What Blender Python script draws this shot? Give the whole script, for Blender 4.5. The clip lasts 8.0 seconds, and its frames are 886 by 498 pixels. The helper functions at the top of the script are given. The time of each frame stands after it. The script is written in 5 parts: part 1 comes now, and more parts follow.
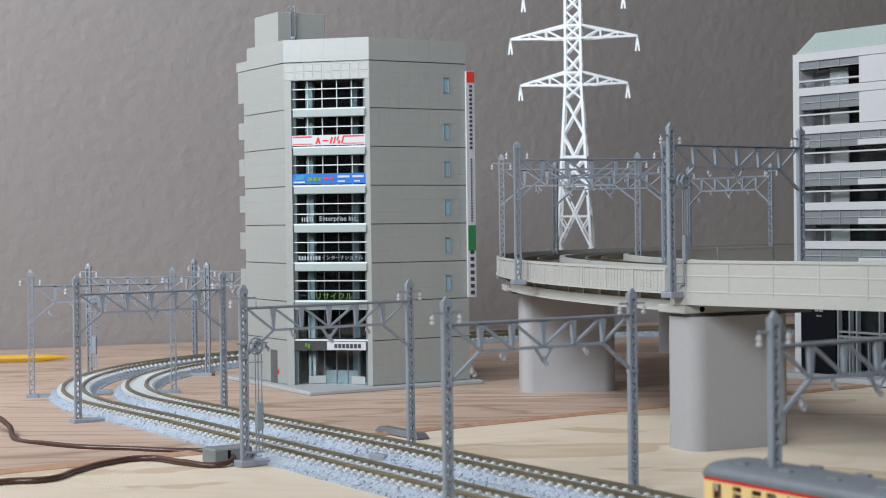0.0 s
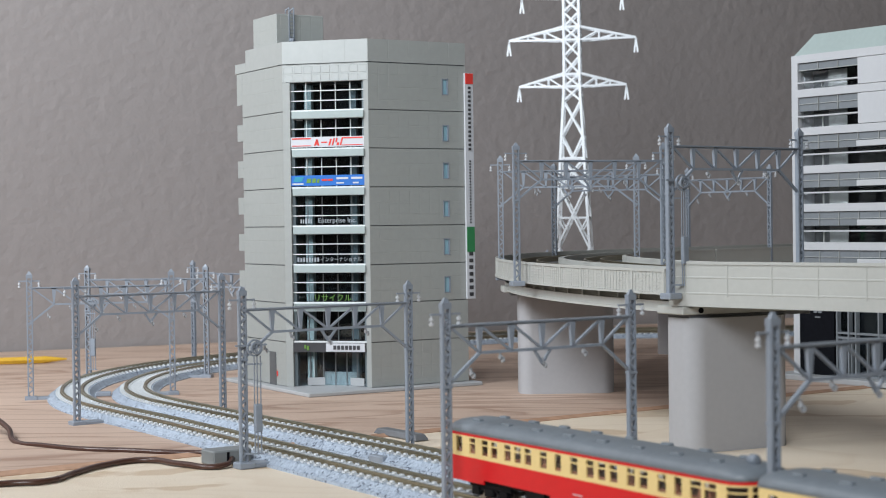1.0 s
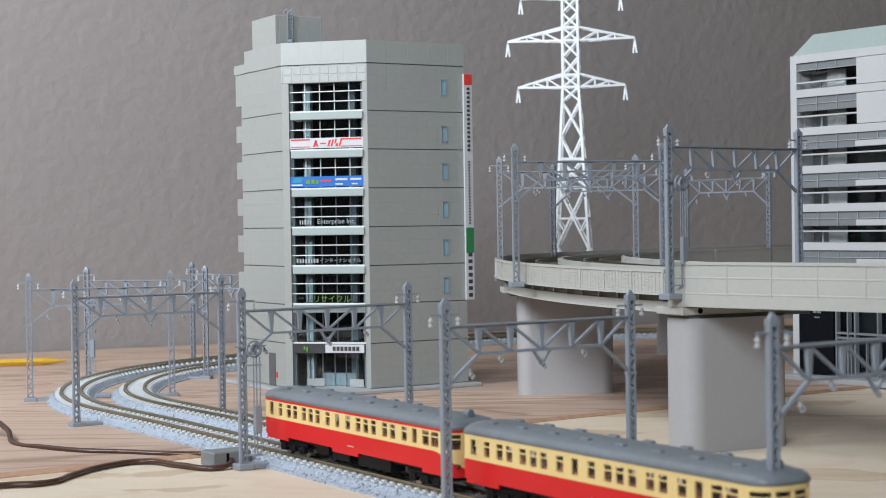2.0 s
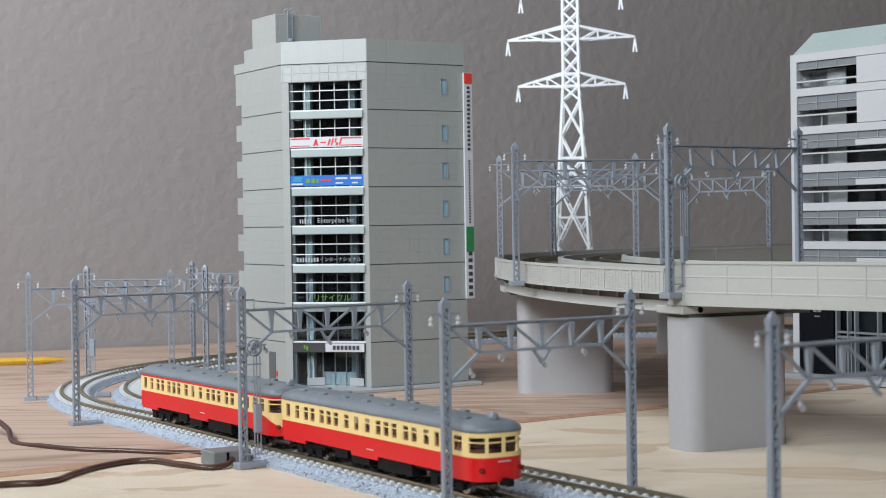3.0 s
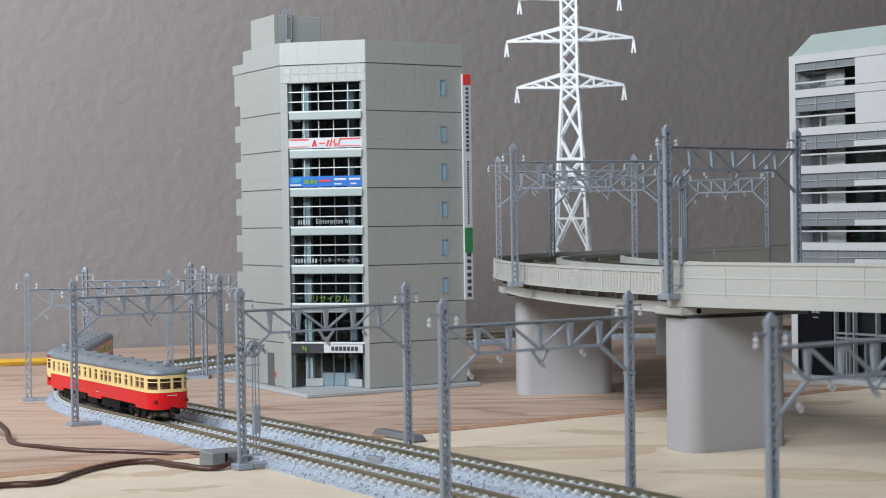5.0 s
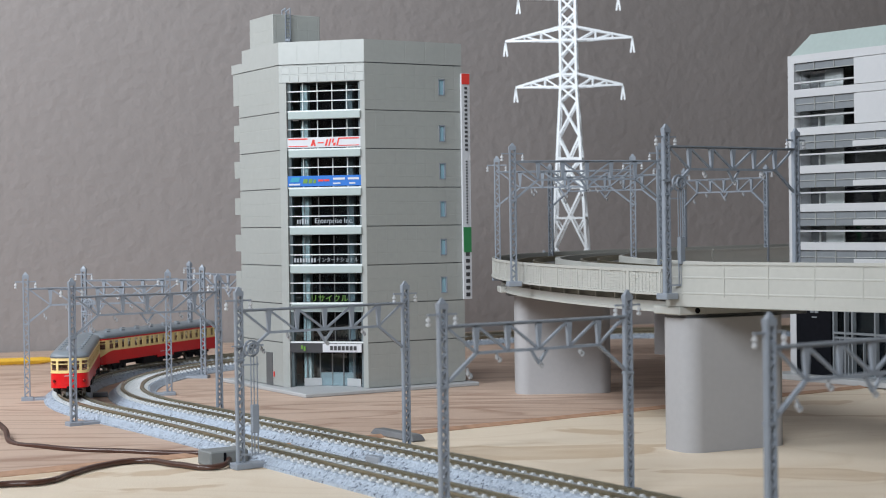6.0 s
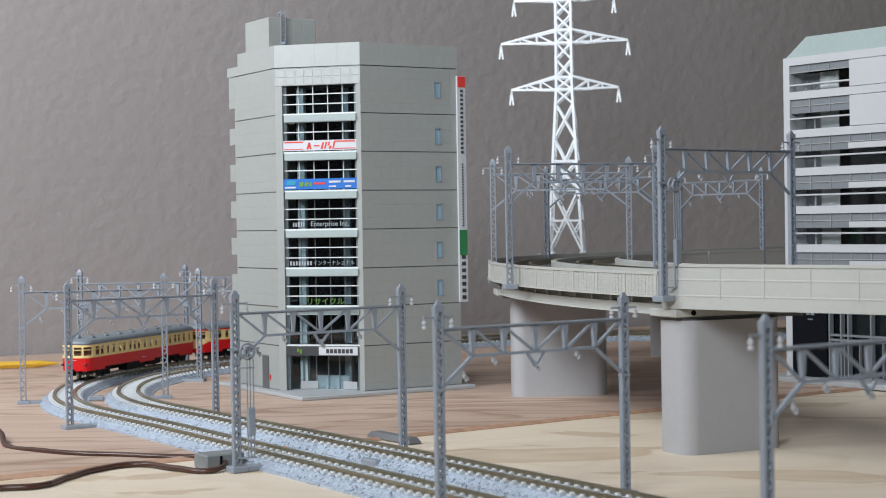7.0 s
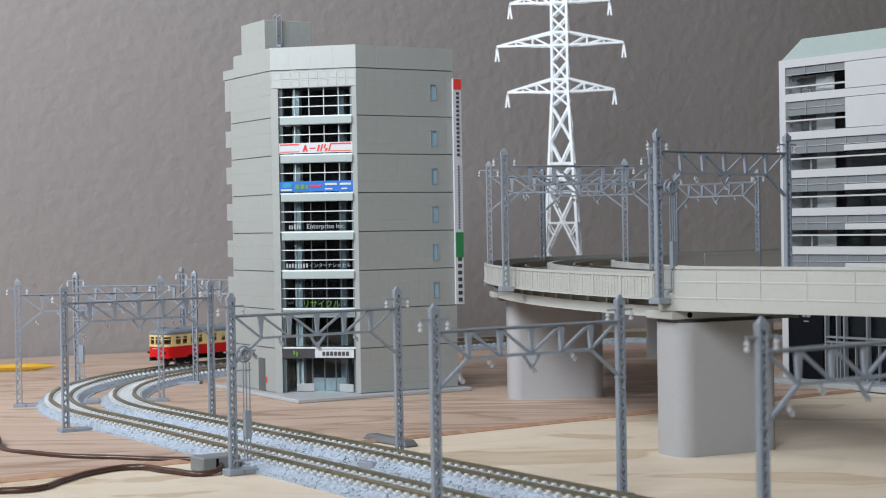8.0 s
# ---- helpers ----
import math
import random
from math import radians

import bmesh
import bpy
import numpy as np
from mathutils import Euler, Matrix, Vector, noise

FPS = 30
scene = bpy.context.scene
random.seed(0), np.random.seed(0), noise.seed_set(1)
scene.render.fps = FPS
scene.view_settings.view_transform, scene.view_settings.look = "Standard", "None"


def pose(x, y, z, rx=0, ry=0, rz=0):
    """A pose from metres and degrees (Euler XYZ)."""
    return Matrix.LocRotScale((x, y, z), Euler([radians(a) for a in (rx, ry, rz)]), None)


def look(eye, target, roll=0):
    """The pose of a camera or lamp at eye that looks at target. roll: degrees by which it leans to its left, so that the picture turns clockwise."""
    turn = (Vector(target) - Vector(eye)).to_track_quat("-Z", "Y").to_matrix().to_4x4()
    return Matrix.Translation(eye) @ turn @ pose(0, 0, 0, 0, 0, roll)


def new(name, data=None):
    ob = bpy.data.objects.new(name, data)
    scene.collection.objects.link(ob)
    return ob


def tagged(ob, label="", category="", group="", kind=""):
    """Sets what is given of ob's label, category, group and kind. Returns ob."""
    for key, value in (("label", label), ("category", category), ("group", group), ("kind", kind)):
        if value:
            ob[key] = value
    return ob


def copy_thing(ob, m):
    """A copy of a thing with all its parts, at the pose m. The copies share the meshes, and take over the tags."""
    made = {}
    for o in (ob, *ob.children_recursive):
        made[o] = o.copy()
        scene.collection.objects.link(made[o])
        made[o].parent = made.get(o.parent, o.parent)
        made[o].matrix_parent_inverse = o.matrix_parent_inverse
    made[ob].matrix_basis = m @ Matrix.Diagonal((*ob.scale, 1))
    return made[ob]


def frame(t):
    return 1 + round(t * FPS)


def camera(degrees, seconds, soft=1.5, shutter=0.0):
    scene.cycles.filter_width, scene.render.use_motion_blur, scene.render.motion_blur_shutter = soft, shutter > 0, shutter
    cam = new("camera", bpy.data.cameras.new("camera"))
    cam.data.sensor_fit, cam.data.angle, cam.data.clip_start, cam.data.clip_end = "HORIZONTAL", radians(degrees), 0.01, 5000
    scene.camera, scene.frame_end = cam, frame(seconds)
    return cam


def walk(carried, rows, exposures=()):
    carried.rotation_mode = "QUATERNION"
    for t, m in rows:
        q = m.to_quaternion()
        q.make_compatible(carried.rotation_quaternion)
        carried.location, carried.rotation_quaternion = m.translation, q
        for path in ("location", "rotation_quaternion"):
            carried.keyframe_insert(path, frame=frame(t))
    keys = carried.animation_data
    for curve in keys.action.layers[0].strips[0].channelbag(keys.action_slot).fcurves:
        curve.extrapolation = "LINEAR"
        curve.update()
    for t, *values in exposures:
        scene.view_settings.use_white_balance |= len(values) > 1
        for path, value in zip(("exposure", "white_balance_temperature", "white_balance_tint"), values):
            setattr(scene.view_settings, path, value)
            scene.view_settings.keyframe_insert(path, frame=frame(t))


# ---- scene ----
cam = camera(30.16, 8.0, soft=0.9)
cam.data.dof.use_dof = True
cam.data.dof.focus_distance = 0.74
cam.data.dof.aperture_fstop = 34.0
EYE = (0.0, 0.0, 0.0902)
TURNS = [(0.0, 89.024, 0.680, 0.286), (0.5, 89.041, 0.706, 0.275), (1.0, 89.079, 0.739, 0.245),
         (1.5, 89.114, 0.829, 0.207), (3.0, 89.074, 0.851, 0.218), (3.5, 89.058, 0.802, 0.231),
         (4.0, 89.082, 0.809, 0.216), (4.5, 89.112, 0.824, 0.183), (6.0, 89.090, 0.784, 0.127),
         (6.5, 89.141, 0.810, 0.048), (7.0, 89.186, 0.883, -0.013), (7.5, 89.233, 0.947, -0.077),
         (8.0, 89.266, 0.933, -0.149)]
walk(cam, [(t, pose(*EYE, rx, ry, rz)) for t, rx, ry, rz in TURNS], exposures=[(0.0, 0.0), (8.0, 0.0)])

# ---- light ----
world = bpy.data.worlds.new("sky")
scene.world = world
world.use_nodes = True
wn = world.node_tree.nodes
sky = wn.new("ShaderNodeTexSky")
sky.sky_type, sky.sun_disc = "NISHITA", False
sky.sun_elevation, sky.sun_rotation = radians(40), radians(200)
wn["Background"].inputs["Strength"].default_value = 0.1
world.node_tree.links.new(sky.outputs["Color"], wn["Background"].inputs["Color"])


def window_lamp(name, place, target, w, h, watts, colour):
    lamp = bpy.data.lights.new(name, "AREA")
    lamp.shape, lamp.size, lamp.size_y, lamp.energy, lamp.color = "RECTANGLE", w, h, watts, colour
    ob = new(name, lamp)
    ob.matrix_basis = look(place, target)
    return ob


window_lamp("rear_window_light", (-0.28, -0.30, 0.62), (-0.28, 1.0, 0.62), 0.42, 0.42, 10.2, (0.865, 0.935, 1.0))
# the near one is an added fill, with no known window there
window_lamp("near_fill_light", (-0.60, 0.40, 0.62), (-0.60, 1.0, 0.62), 0.34, 0.42, 11.6, (0.87, 0.935, 1.0))
window_lamp("side_window_light", (-0.94, 0.69, 1.20), (1.0, 0.69, 1.20), 0.36, 0.52, 8.5, (0.88, 0.945, 1.0))




# ---- materials ----
def material(name, colour, rough=0.5, metal=0.0, vary=0.12, grain=400.0, coarse=25.0, bump=0.0, bump_scale=None, spec=0.5):
    m = bpy.data.materials.new(name)
    m.use_nodes = True
    n, l = m.node_tree.nodes, m.node_tree.links
    b = n["Principled BSDF"]
    b.inputs["Roughness"].default_value, b.inputs["Metallic"].default_value = rough, metal
    b.inputs["Specular IOR Level"].default_value = spec
    tc = n.new("ShaderNodeTexCoord")
    fine, big = n.new("ShaderNodeTexNoise"), n.new("ShaderNodeTexNoise")
    fine.inputs["Scale"].default_value, big.inputs["Scale"].default_value = grain, coarse
    fine.inputs["Detail"].default_value = 3.0
    for q in (fine, big):
        l.new(tc.outputs["Object"], q.inputs["Vector"])
    add = n.new("ShaderNodeMath")
    add.operation = "ADD"
    l.new(fine.outputs["Fac"], add.inputs[0])
    l.new(big.outputs["Fac"], add.inputs[1])
    ramp = n.new("ShaderNodeMapRange")
    ramp.inputs["From Min"].default_value, ramp.inputs["From Max"].default_value = 0.6, 1.4
    ramp.inputs["To Min"].default_value, ramp.inputs["To Max"].default_value = 1 - vary, 1 + vary
    l.new(add.outputs[0], ramp.inputs["Value"])
    mul = n.new("ShaderNodeVectorMath")
    mul.operation = "SCALE"
    mul.inputs[0].default_value = colour
    l.new(ramp.outputs[0], mul.inputs["Scale"])
    l.new(mul.outputs[0], b.inputs["Base Color"])
    rr = n.new("ShaderNodeMapRange")
    rr.inputs["To Min"].default_value, rr.inputs["To Max"].default_value = max(0, rough - 0.08), min(1, rough + 0.08)
    l.new(big.outputs["Fac"], rr.inputs["Value"])
    l.new(rr.outputs[0], b.inputs["Roughness"])
    if bump:
        bn = n.new("ShaderNodeTexNoise")
        bn.inputs["Scale"].default_value, bn.inputs["Detail"].default_value = bump_scale or grain, 2.0
        l.new(tc.outputs["Object"], bn.inputs["Vector"])
        bp = n.new("ShaderNodeBump")
        bp.inputs["Strength"].default_value, bp.inputs["Distance"].default_value = 1.0, bump
        l.new(bn.outputs["Fac"], bp.inputs["Height"])
        l.new(bp.outputs[0], b.inputs["Normal"])
    return m


def wood_material(name, pale, dark, angle, stretch, lines, patches, rough=0.5):
    """Rotary-cut veneer: thin growth lines, soft streaks along the grain and brown patches with one crisp edge."""
    m = bpy.data.materials.new(name)
    m.use_nodes = True
    n, l = m.node_tree.nodes, m.node_tree.links
    b = n["Principled BSDF"]
    b.inputs["Roughness"].default_value = rough
    tc, mp = n.new("ShaderNodeTexCoord"), n.new("ShaderNodeMapping")
    mp.inputs["Rotation"].default_value = (0, 0, angle)
    mp.inputs["Scale"].default_value = stretch
    l.new(tc.outputs["Object"], mp.inputs["Vector"])

    def noise(scale, detail, twist):
        q = n.new("ShaderNodeTexNoise")
        q.inputs["Scale"].default_value, q.inputs["Detail"].default_value, q.inputs["Distortion"].default_value = scale, detail, twist
        l.new(mp.outputs[0], q.inputs["Vector"])
        return q

    def ramp(source, stops):
        r = n.new("ShaderNodeValToRGB")
        e = r.color_ramp.elements
        e[0].position, e[0].color = stops[0][0], (stops[0][1],) * 3 + (1,)
        e[1].position, e[1].color = stops[-1][0], (stops[-1][1],) * 3 + (1,)
        for p, v in stops[1:-1]:
            e.new(p).color = (v, v, v, 1)
        l.new(source, r.inputs["Fac"])
        return r.outputs["Color"]

    def mix(fac, a, c):
        x = n.new("ShaderNodeMix")
        x.data_type = "RGBA"
        l.new(fac, x.inputs["Factor"])
        for sock, v in ((x.inputs["A"], a), (x.inputs["B"], c)):
            if isinstance(v, tuple):
                sock.default_value = (*v, 1)
            else:
                l.new(v, sock)
        return x.outputs["Result"]

    contour = noise(1.3, 2.0, 0.4)
    rings = n.new("ShaderNodeMath")
    rings.operation = "MULTIPLY"
    rings.inputs[1].default_value = 9.0
    l.new(contour.outputs["Fac"], rings.inputs[0])
    fr = n.new("ShaderNodeMath")
    fr.operation = "FRACT"
    l.new(rings.outputs[0], fr.inputs[0])
    line_mask = ramp(fr.outputs[0], [(0.0, 0.0), (0.62, 0.10 * lines), (0.90, lines), (0.96, 0.2 * lines), (1.0, 0.0)])
    patch = noise(2.0, 4.0, 0.9)
    patch_mask = ramp(patch.outputs["Fac"], [(0.0, 0.0), (0.575, 0.0), (0.592, patches), (0.70, 0.30 * patches), (0.80, 0.15 * patches)])
    broad = noise(0.8, 1.0, 0.0)
    tone = ramp(broad.outputs["Fac"], [(0.25, 0.0), (0.75, 0.34)])
    streak = noise(7.0, 4.0, 0.2)
    streak_mask = ramp(streak.outputs["Fac"], [(0.35, 0.0), (0.75, 0.30)])
    mid = tuple(0.55 * p + 0.45 * d for p, d in zip(pale, dark))
    col = mix(tone, pale, mid)
    col = mix(streak_mask, col, mid)
    col = mix(patch_mask, col, dark)
    col = mix(line_mask, col, dark)
    fine = noise(220.0, 4.0, 0.0)
    fine2 = n.new("ShaderNodeMapRange")
    fine2.inputs["To Min"].default_value, fine2.inputs["To Max"].default_value = 0.86, 1.14
    l.new(fine.outputs["Fac"], fine2.inputs["Value"])
    mul = n.new("ShaderNodeVectorMath")
    mul.operation = "SCALE"
    l.new(col, mul.inputs[0])
    l.new(fine2.outputs[0], mul.inputs["Scale"])
    l.new(mul.outputs[0], b.inputs["Base Color"])
    bp = n.new("ShaderNodeBump")
    bp.inputs["Distance"].default_value = 0.0003
    l.new(fine.outputs["Fac"], bp.inputs["Height"])
    l.new(bp.outputs[0], b.inputs["Normal"])
    return m


def ballast_material():
    m = bpy.data.materials.new("ballast")
    m.use_nodes = True
    n, l = m.node_tree.nodes, m.node_tree.links
    b = n["Principled BSDF"]
    b.inputs["Roughness"].default_value = 0.5
    tc, v = n.new("ShaderNodeTexCoord"), n.new("ShaderNodeTexVoronoi")
    v.inputs["Scale"].default_value = 1150.0
    l.new(tc.outputs["Object"], v.inputs["Vector"])
    sep = n.new("ShaderNodeSeparateColor")
    l.new(v.outputs["Color"], sep.inputs[0])
    ramp = n.new("ShaderNodeValToRGB")
    e = ramp.color_ramp.elements
    e[0].position, e[0].color = 0.0, (0.05, 0.065, 0.10, 1)
    e[1].position, e[1].color = 1.0, (0.45, 0.515, 0.60, 1)
    q = e.new(0.14)
    q.color = (0.30, 0.352, 0.43, 1)
    l.new(sep.outputs[0], ramp.inputs["Fac"])
    l.new(ramp.outputs["Color"], b.inputs["Base Color"])
    bp = n.new("ShaderNodeBump")
    bp.invert = True
    bp.inputs["Distance"].default_value = 0.00030
    l.new(v.outputs["Distance"], bp.inputs["Height"])
    l.new(bp.outputs[0], b.inputs["Normal"])
    return m


def tile_material(name, colour, w, h, mortar, groove=0.00005):
    """Plastic wall with fine moulded panel lines, in the object's own x and z."""
    m = material(name, colour, rough=0.5, vary=0.05, grain=300, coarse=18)
    n, l = m.node_tree.nodes, m.node_tree.links
    b = n["Principled BSDF"]
    tc, sx, cx = n.new("ShaderNodeTexCoord"), n.new("ShaderNodeSeparateXYZ"), n.new("ShaderNodeCombineXYZ")
    l.new(tc.outputs["UV"], sx.inputs[0])
    l.new(sx.outputs["X"], cx.inputs["X"])
    l.new(sx.outputs["Y"], cx.inputs["Y"])
    br = n.new("ShaderNodeTexBrick")
    br.offset = 0.0
    br.inputs["Scale"].default_value = 1.0
    br.inputs["Brick Width"].default_value, br.inputs["Row Height"].default_value = w, h
    br.inputs["Mortar Size"].default_value, br.inputs["Mortar Smooth"].default_value = mortar, 0.3
    l.new(cx.outputs[0], br.inputs["Vector"])
    bp = n.new("ShaderNodeBump")
    bp.invert = True
    bp.inputs["Distance"].default_value = groove
    l.new(br.outputs["Fac"], bp.inputs["Height"])
    l.new(bp.outputs[0], b.inputs["Normal"])
    return m


def glass_material(name, colour, rough=0.05, clear=0.0):
    m = bpy.data.materials.new(name)
    m.use_nodes = True
    b = m.node_tree.nodes["Principled BSDF"]
    b.inputs["Base Color"].default_value = (*colour, 1)
    b.inputs["Roughness"].default_value = rough
    b.inputs["Transmission Weight"].default_value = clear
    b.inputs["IOR"].default_value = 1.45
    return m


M_PALE = wood_material("pale_plywood", (0.80, 0.69, 0.555), (0.50, 0.34, 0.20), -0.25, (4.5, 10.0, 1.0), 0.16, 0.60)
M_RED = wood_material("reddish_plywood", (0.60, 0.445, 0.35), (0.27, 0.145, 0.095), -0.45, (2.6, 14.0, 1.0), 0.62, 0.25)
M_EDGE = material("board_edge", (0.43, 0.255, 0.165), 0.65, vary=0.3, grain=250)
M_WALL = material("wall_paint", (0.285, 0.257, 0.249), 0.8, vary=0.03, grain=60, coarse=4, bump=0.0009, bump_scale=120.0)
M_BALLAST = ballast_material()
M_TIE = material("concrete_tie", (0.64, 0.655, 0.66), 0.6, vary=0.15)
M_RAIL = material("nickel_rail", (0.43, 0.385, 0.285), 0.36, 1.0, vary=0.1)
M_FASTEN = material("rail_web_paint", (0.20, 0.165, 0.115), 0.5, vary=0.2)
M_GREY = material("grey_plastic", (0.25, 0.28, 0.325), 0.42, vary=0.08)
M_GREY_D = material("dark_grey_plastic", (0.15, 0.155, 0.165), 0.45, vary=0.1)
M_FEEDER = material("feeder_grey_plastic", (0.20, 0.212, 0.215), 0.5, vary=0.06)
M_JAMB = material("blue_grey_frame", (0.135, 0.165, 0.18), 0.35, vary=0.06)
M_HANGER = material("pale_grey_bracket", (0.36, 0.37, 0.39), 0.4, vary=0.05)
M_INSUL = material("insulator_white", (0.52, 0.53, 0.55), 0.3, vary=0.04)
M_CONC = material("viaduct_plastic", (0.46, 0.46, 0.43), 0.5, vary=0.05)
M_PIER = material("pier_plastic", (0.39, 0.385, 0.395), 0.75, vary=0.04, spec=0.25)
M_DECK = material("viaduct_deck", (0.13, 0.13, 0.125), 0.7, vary=0.2)
M_OFFICE = tile_material("office_wall", (0.325, 0.338, 0.323), 0.0062, 0.0068, 0.00022)
M_OFFICE_P = tile_material("office_parapet", (0.338, 0.350, 0.337), 0.0125, 0.05, 0.00025)
M_OFFICE_T = tile_material("office_tile_band", (0.415, 0.435, 0.425), 0.0052, 0.0045, 0.0005, 0.0003)
M_OFFICE_W = tile_material("office_front_parapet", (0.415, 0.435, 0.425), 0.0125, 0.05, 0.00025)
M_SLAB = material("office_slab", (0.40, 0.41, 0.42), 0.5, vary=0.05)
M_PANEL = material("spandrel", (0.37, 0.43, 0.425), 0.35, vary=0.04)
M_MULL = material("white_mullion", (0.72, 0.74, 0.74), 0.35, vary=0.04)
# near-black: the shade inside rooms and holes, also the black shop front
M_DARK = material("shade_and_shop_black", (0.008, 0.0085, 0.011), 0.85, vary=0.3, spec=0.03)
M_FRAME_D = material("dark_frame", (0.10, 0.105, 0.11), 0.4, vary=0.1)
M_GLASS = glass_material("tinted_glass", (0.42, 0.54, 0.58), 0.02, 1.0)
M_CLEAR = glass_material("clear_glass", (0.86, 0.88, 0.90), 0.02, 1.0)
M_PANE = glass_material("blue_grey_pane", (0.30, 0.49, 0.58), 0.12)
M_COLUMN = material("interior_column", (0.42, 0.43, 0.42), 0.5)
M_WHITE = material("white_plastic", (0.51, 0.515, 0.53), 0.45, vary=0.03)
M_TOWER = material("tower_white", (0.82, 0.85, 0.88), 0.4, vary=0.03)
M_ROOFG = material("green_grey_roof", (0.31, 0.37, 0.355), 0.5, vary=0.06)
M_LOUVRE = material("grey_louvre", (0.19, 0.205, 0.22), 0.5, vary=0.08)
M_BLIND = material("pale_blind", (0.30, 0.31, 0.30), 0.6, vary=0.1)
M_BLIND_D = material("dim_blind", (0.10, 0.105, 0.11), 0.6, vary=0.2)
M_RED_P = material("red_paint", (0.66, 0.009, 0.012), 0.30, vary=0.05, spec=0.35)
M_CREAM = material("cream_paint", (0.83, 0.62, 0.27), 0.38, vary=0.05)
M_ROOF = material("car_roof_grey", (0.19, 0.215, 0.24), 0.42, vary=0.12)
M_BLACK = material("black_underframe", (0.006, 0.006, 0.007), 0.55, vary=0.2, spec=0.15)
M_SEAT = material("brown_interior", (0.34, 0.135, 0.075), 0.6, vary=0.3)
M_CARGLASS = glass_material("car_glass", (0.9, 0.93, 0.93), 0.03, 1.0)
M_STEEL = material("wheel_steel", (0.35, 0.32, 0.28), 0.35, 1.0)
M_CABLE = material("brown_cable", (0.065, 0.028, 0.019), 0.28, vary=0.15)
M_PENCIL = material("yellow_pencil", (0.62, 0.36, 0.03), 0.35)
M_SIGN_W = material("sign_white", (0.58, 0.59, 0.62), 0.4, vary=0.02)
M_SIGN_R = material("sign_red", (0.70, 0.05, 0.04), 0.4, vary=0.02)
M_LENS = material("dark_red_lens", (0.16, 0.006, 0.006), 0.2, vary=0.02)
M_SIGN_DIM = material("sign_pale_grey", (0.36, 0.39, 0.42), 0.4, vary=0.02)
M_SIGN_B = material("sign_blue", (0.02, 0.15, 0.52), 0.4, vary=0.05)
M_SIGN_C = material("sign_cyan", (0.03, 0.28, 0.42), 0.4, vary=0.05)
M_SIGN_G = material("sign_green", (0.03, 0.20, 0.07), 0.4, vary=0.05)
M_SIGN_LG = material("sign_light_green", (0.13, 0.27, 0.05), 0.4, vary=0.02)
M_SIGN_K = material("sign_ink", (0.05, 0.05, 0.055), 0.4)
# ceiling and side wall colours are lowered so the unseen room fills less
M_CEIL = material("unseen_ceiling_dim", (0.24, 0.235, 0.23), 0.8)
M_ROOM = material("unseen_wall_dim", (0.15, 0.138, 0.130), 0.8, vary=0.04, grain=60, coarse=4)
M_FLOORR = material("room_floor", (0.16, 0.12, 0.09), 0.6)


# ---- mesh helpers ----
def part(name, bm, mat, parent=None, label="", smooth=False):
    me = bpy.data.meshes.new(name)
    bm.normal_update()
    bm.to_mesh(me)
    bm.free()
    for m in (mat if isinstance(mat, (list, tuple)) else [mat]):
        me.materials.append(m)
    if smooth:
        for p in me.polygons:
            p.use_smooth = True
    ob = new(name, me)
    if parent is not None:
        ob.parent = parent
    if label:
        ob["label"] = label
    return ob


def empty(name, m, label, category, group="", kind=""):
    ob = new(name)
    ob.empty_display_size = 0.01
    ob.matrix_basis = m
    return tagged(ob, label, category, group, kind)


def box(bm, x0, x1, y0, y1, z0, z1, m=None, mi=0):
    vs = [bm.verts.new((x, y, z)) for z in (z0, z1) for x, y in ((x0, y0), (x1, y0), (x1, y1), (x0, y1))]
    if m is not None:
        for v in vs:
            v.co = m @ v.co
    for f in ((3, 2, 1, 0), (4, 5, 6, 7), (0, 1, 5, 4), (1, 2, 6, 5), (2, 3, 7, 6), (3, 0, 4, 7)):
        bm.faces.new([vs[i] for i in f]).material_index = mi
    return vs


def bevel(bm, w, seg=1):
    bmesh.ops.bevel(bm, geom=list(bm.edges), offset=w, segments=seg, affect="EDGES", profile=0.6)
    return bm


def bbox(x0, x1, y0, y1, z0, z1, w=0.0, m=None):
    bm = bmesh.new()
    box(bm, x0, x1, y0, y1, z0, z1)
    if w:
        bevel(bm, w)
    if m is not None:
        bm.transform(m)
    return bm


def bar(bm, a, b, w, d=None, side=Vector((0, 1, 0))):
    """A square bar from a to b; w across, d along side."""
    a, b = Vector(a), Vector(b)
    d = d or w
    ax = (b - a).normalized()
    s = side - ax * side.dot(ax)
    if s.length < 1e-4:
        s = Vector((1, 0, 0)) - ax * ax.x
    s.normalize()
    t = ax.cross(s)
    vs = [bm.verts.new(p + s * (i * d / 2) + t * (j * w / 2)) for p in (a, b) for i, j in ((-1, -1), (1, -1), (1, 1), (-1, 1))]
    for f in ((3, 2, 1, 0), (4, 5, 6, 7), (0, 1, 5, 4), (1, 2, 6, 5), (2, 3, 7, 6), (3, 0, 4, 7)):
        bm.faces.new([vs[i] for i in f])


def prism(bm, outline, z0, z1, mi=0):
    lo = [bm.verts.new((x, y, z0)) for x, y in outline]
    hi = [bm.verts.new((x, y, z1)) for x, y in outline]
    n = len(lo)
    bm.faces.new(lo[::-1]).material_index = mi
    bm.faces.new(hi).material_index = mi
    for i in range(n):
        bm.faces.new((lo[i], lo[(i + 1) % n], hi[(i + 1) % n], hi[i])).material_index = mi


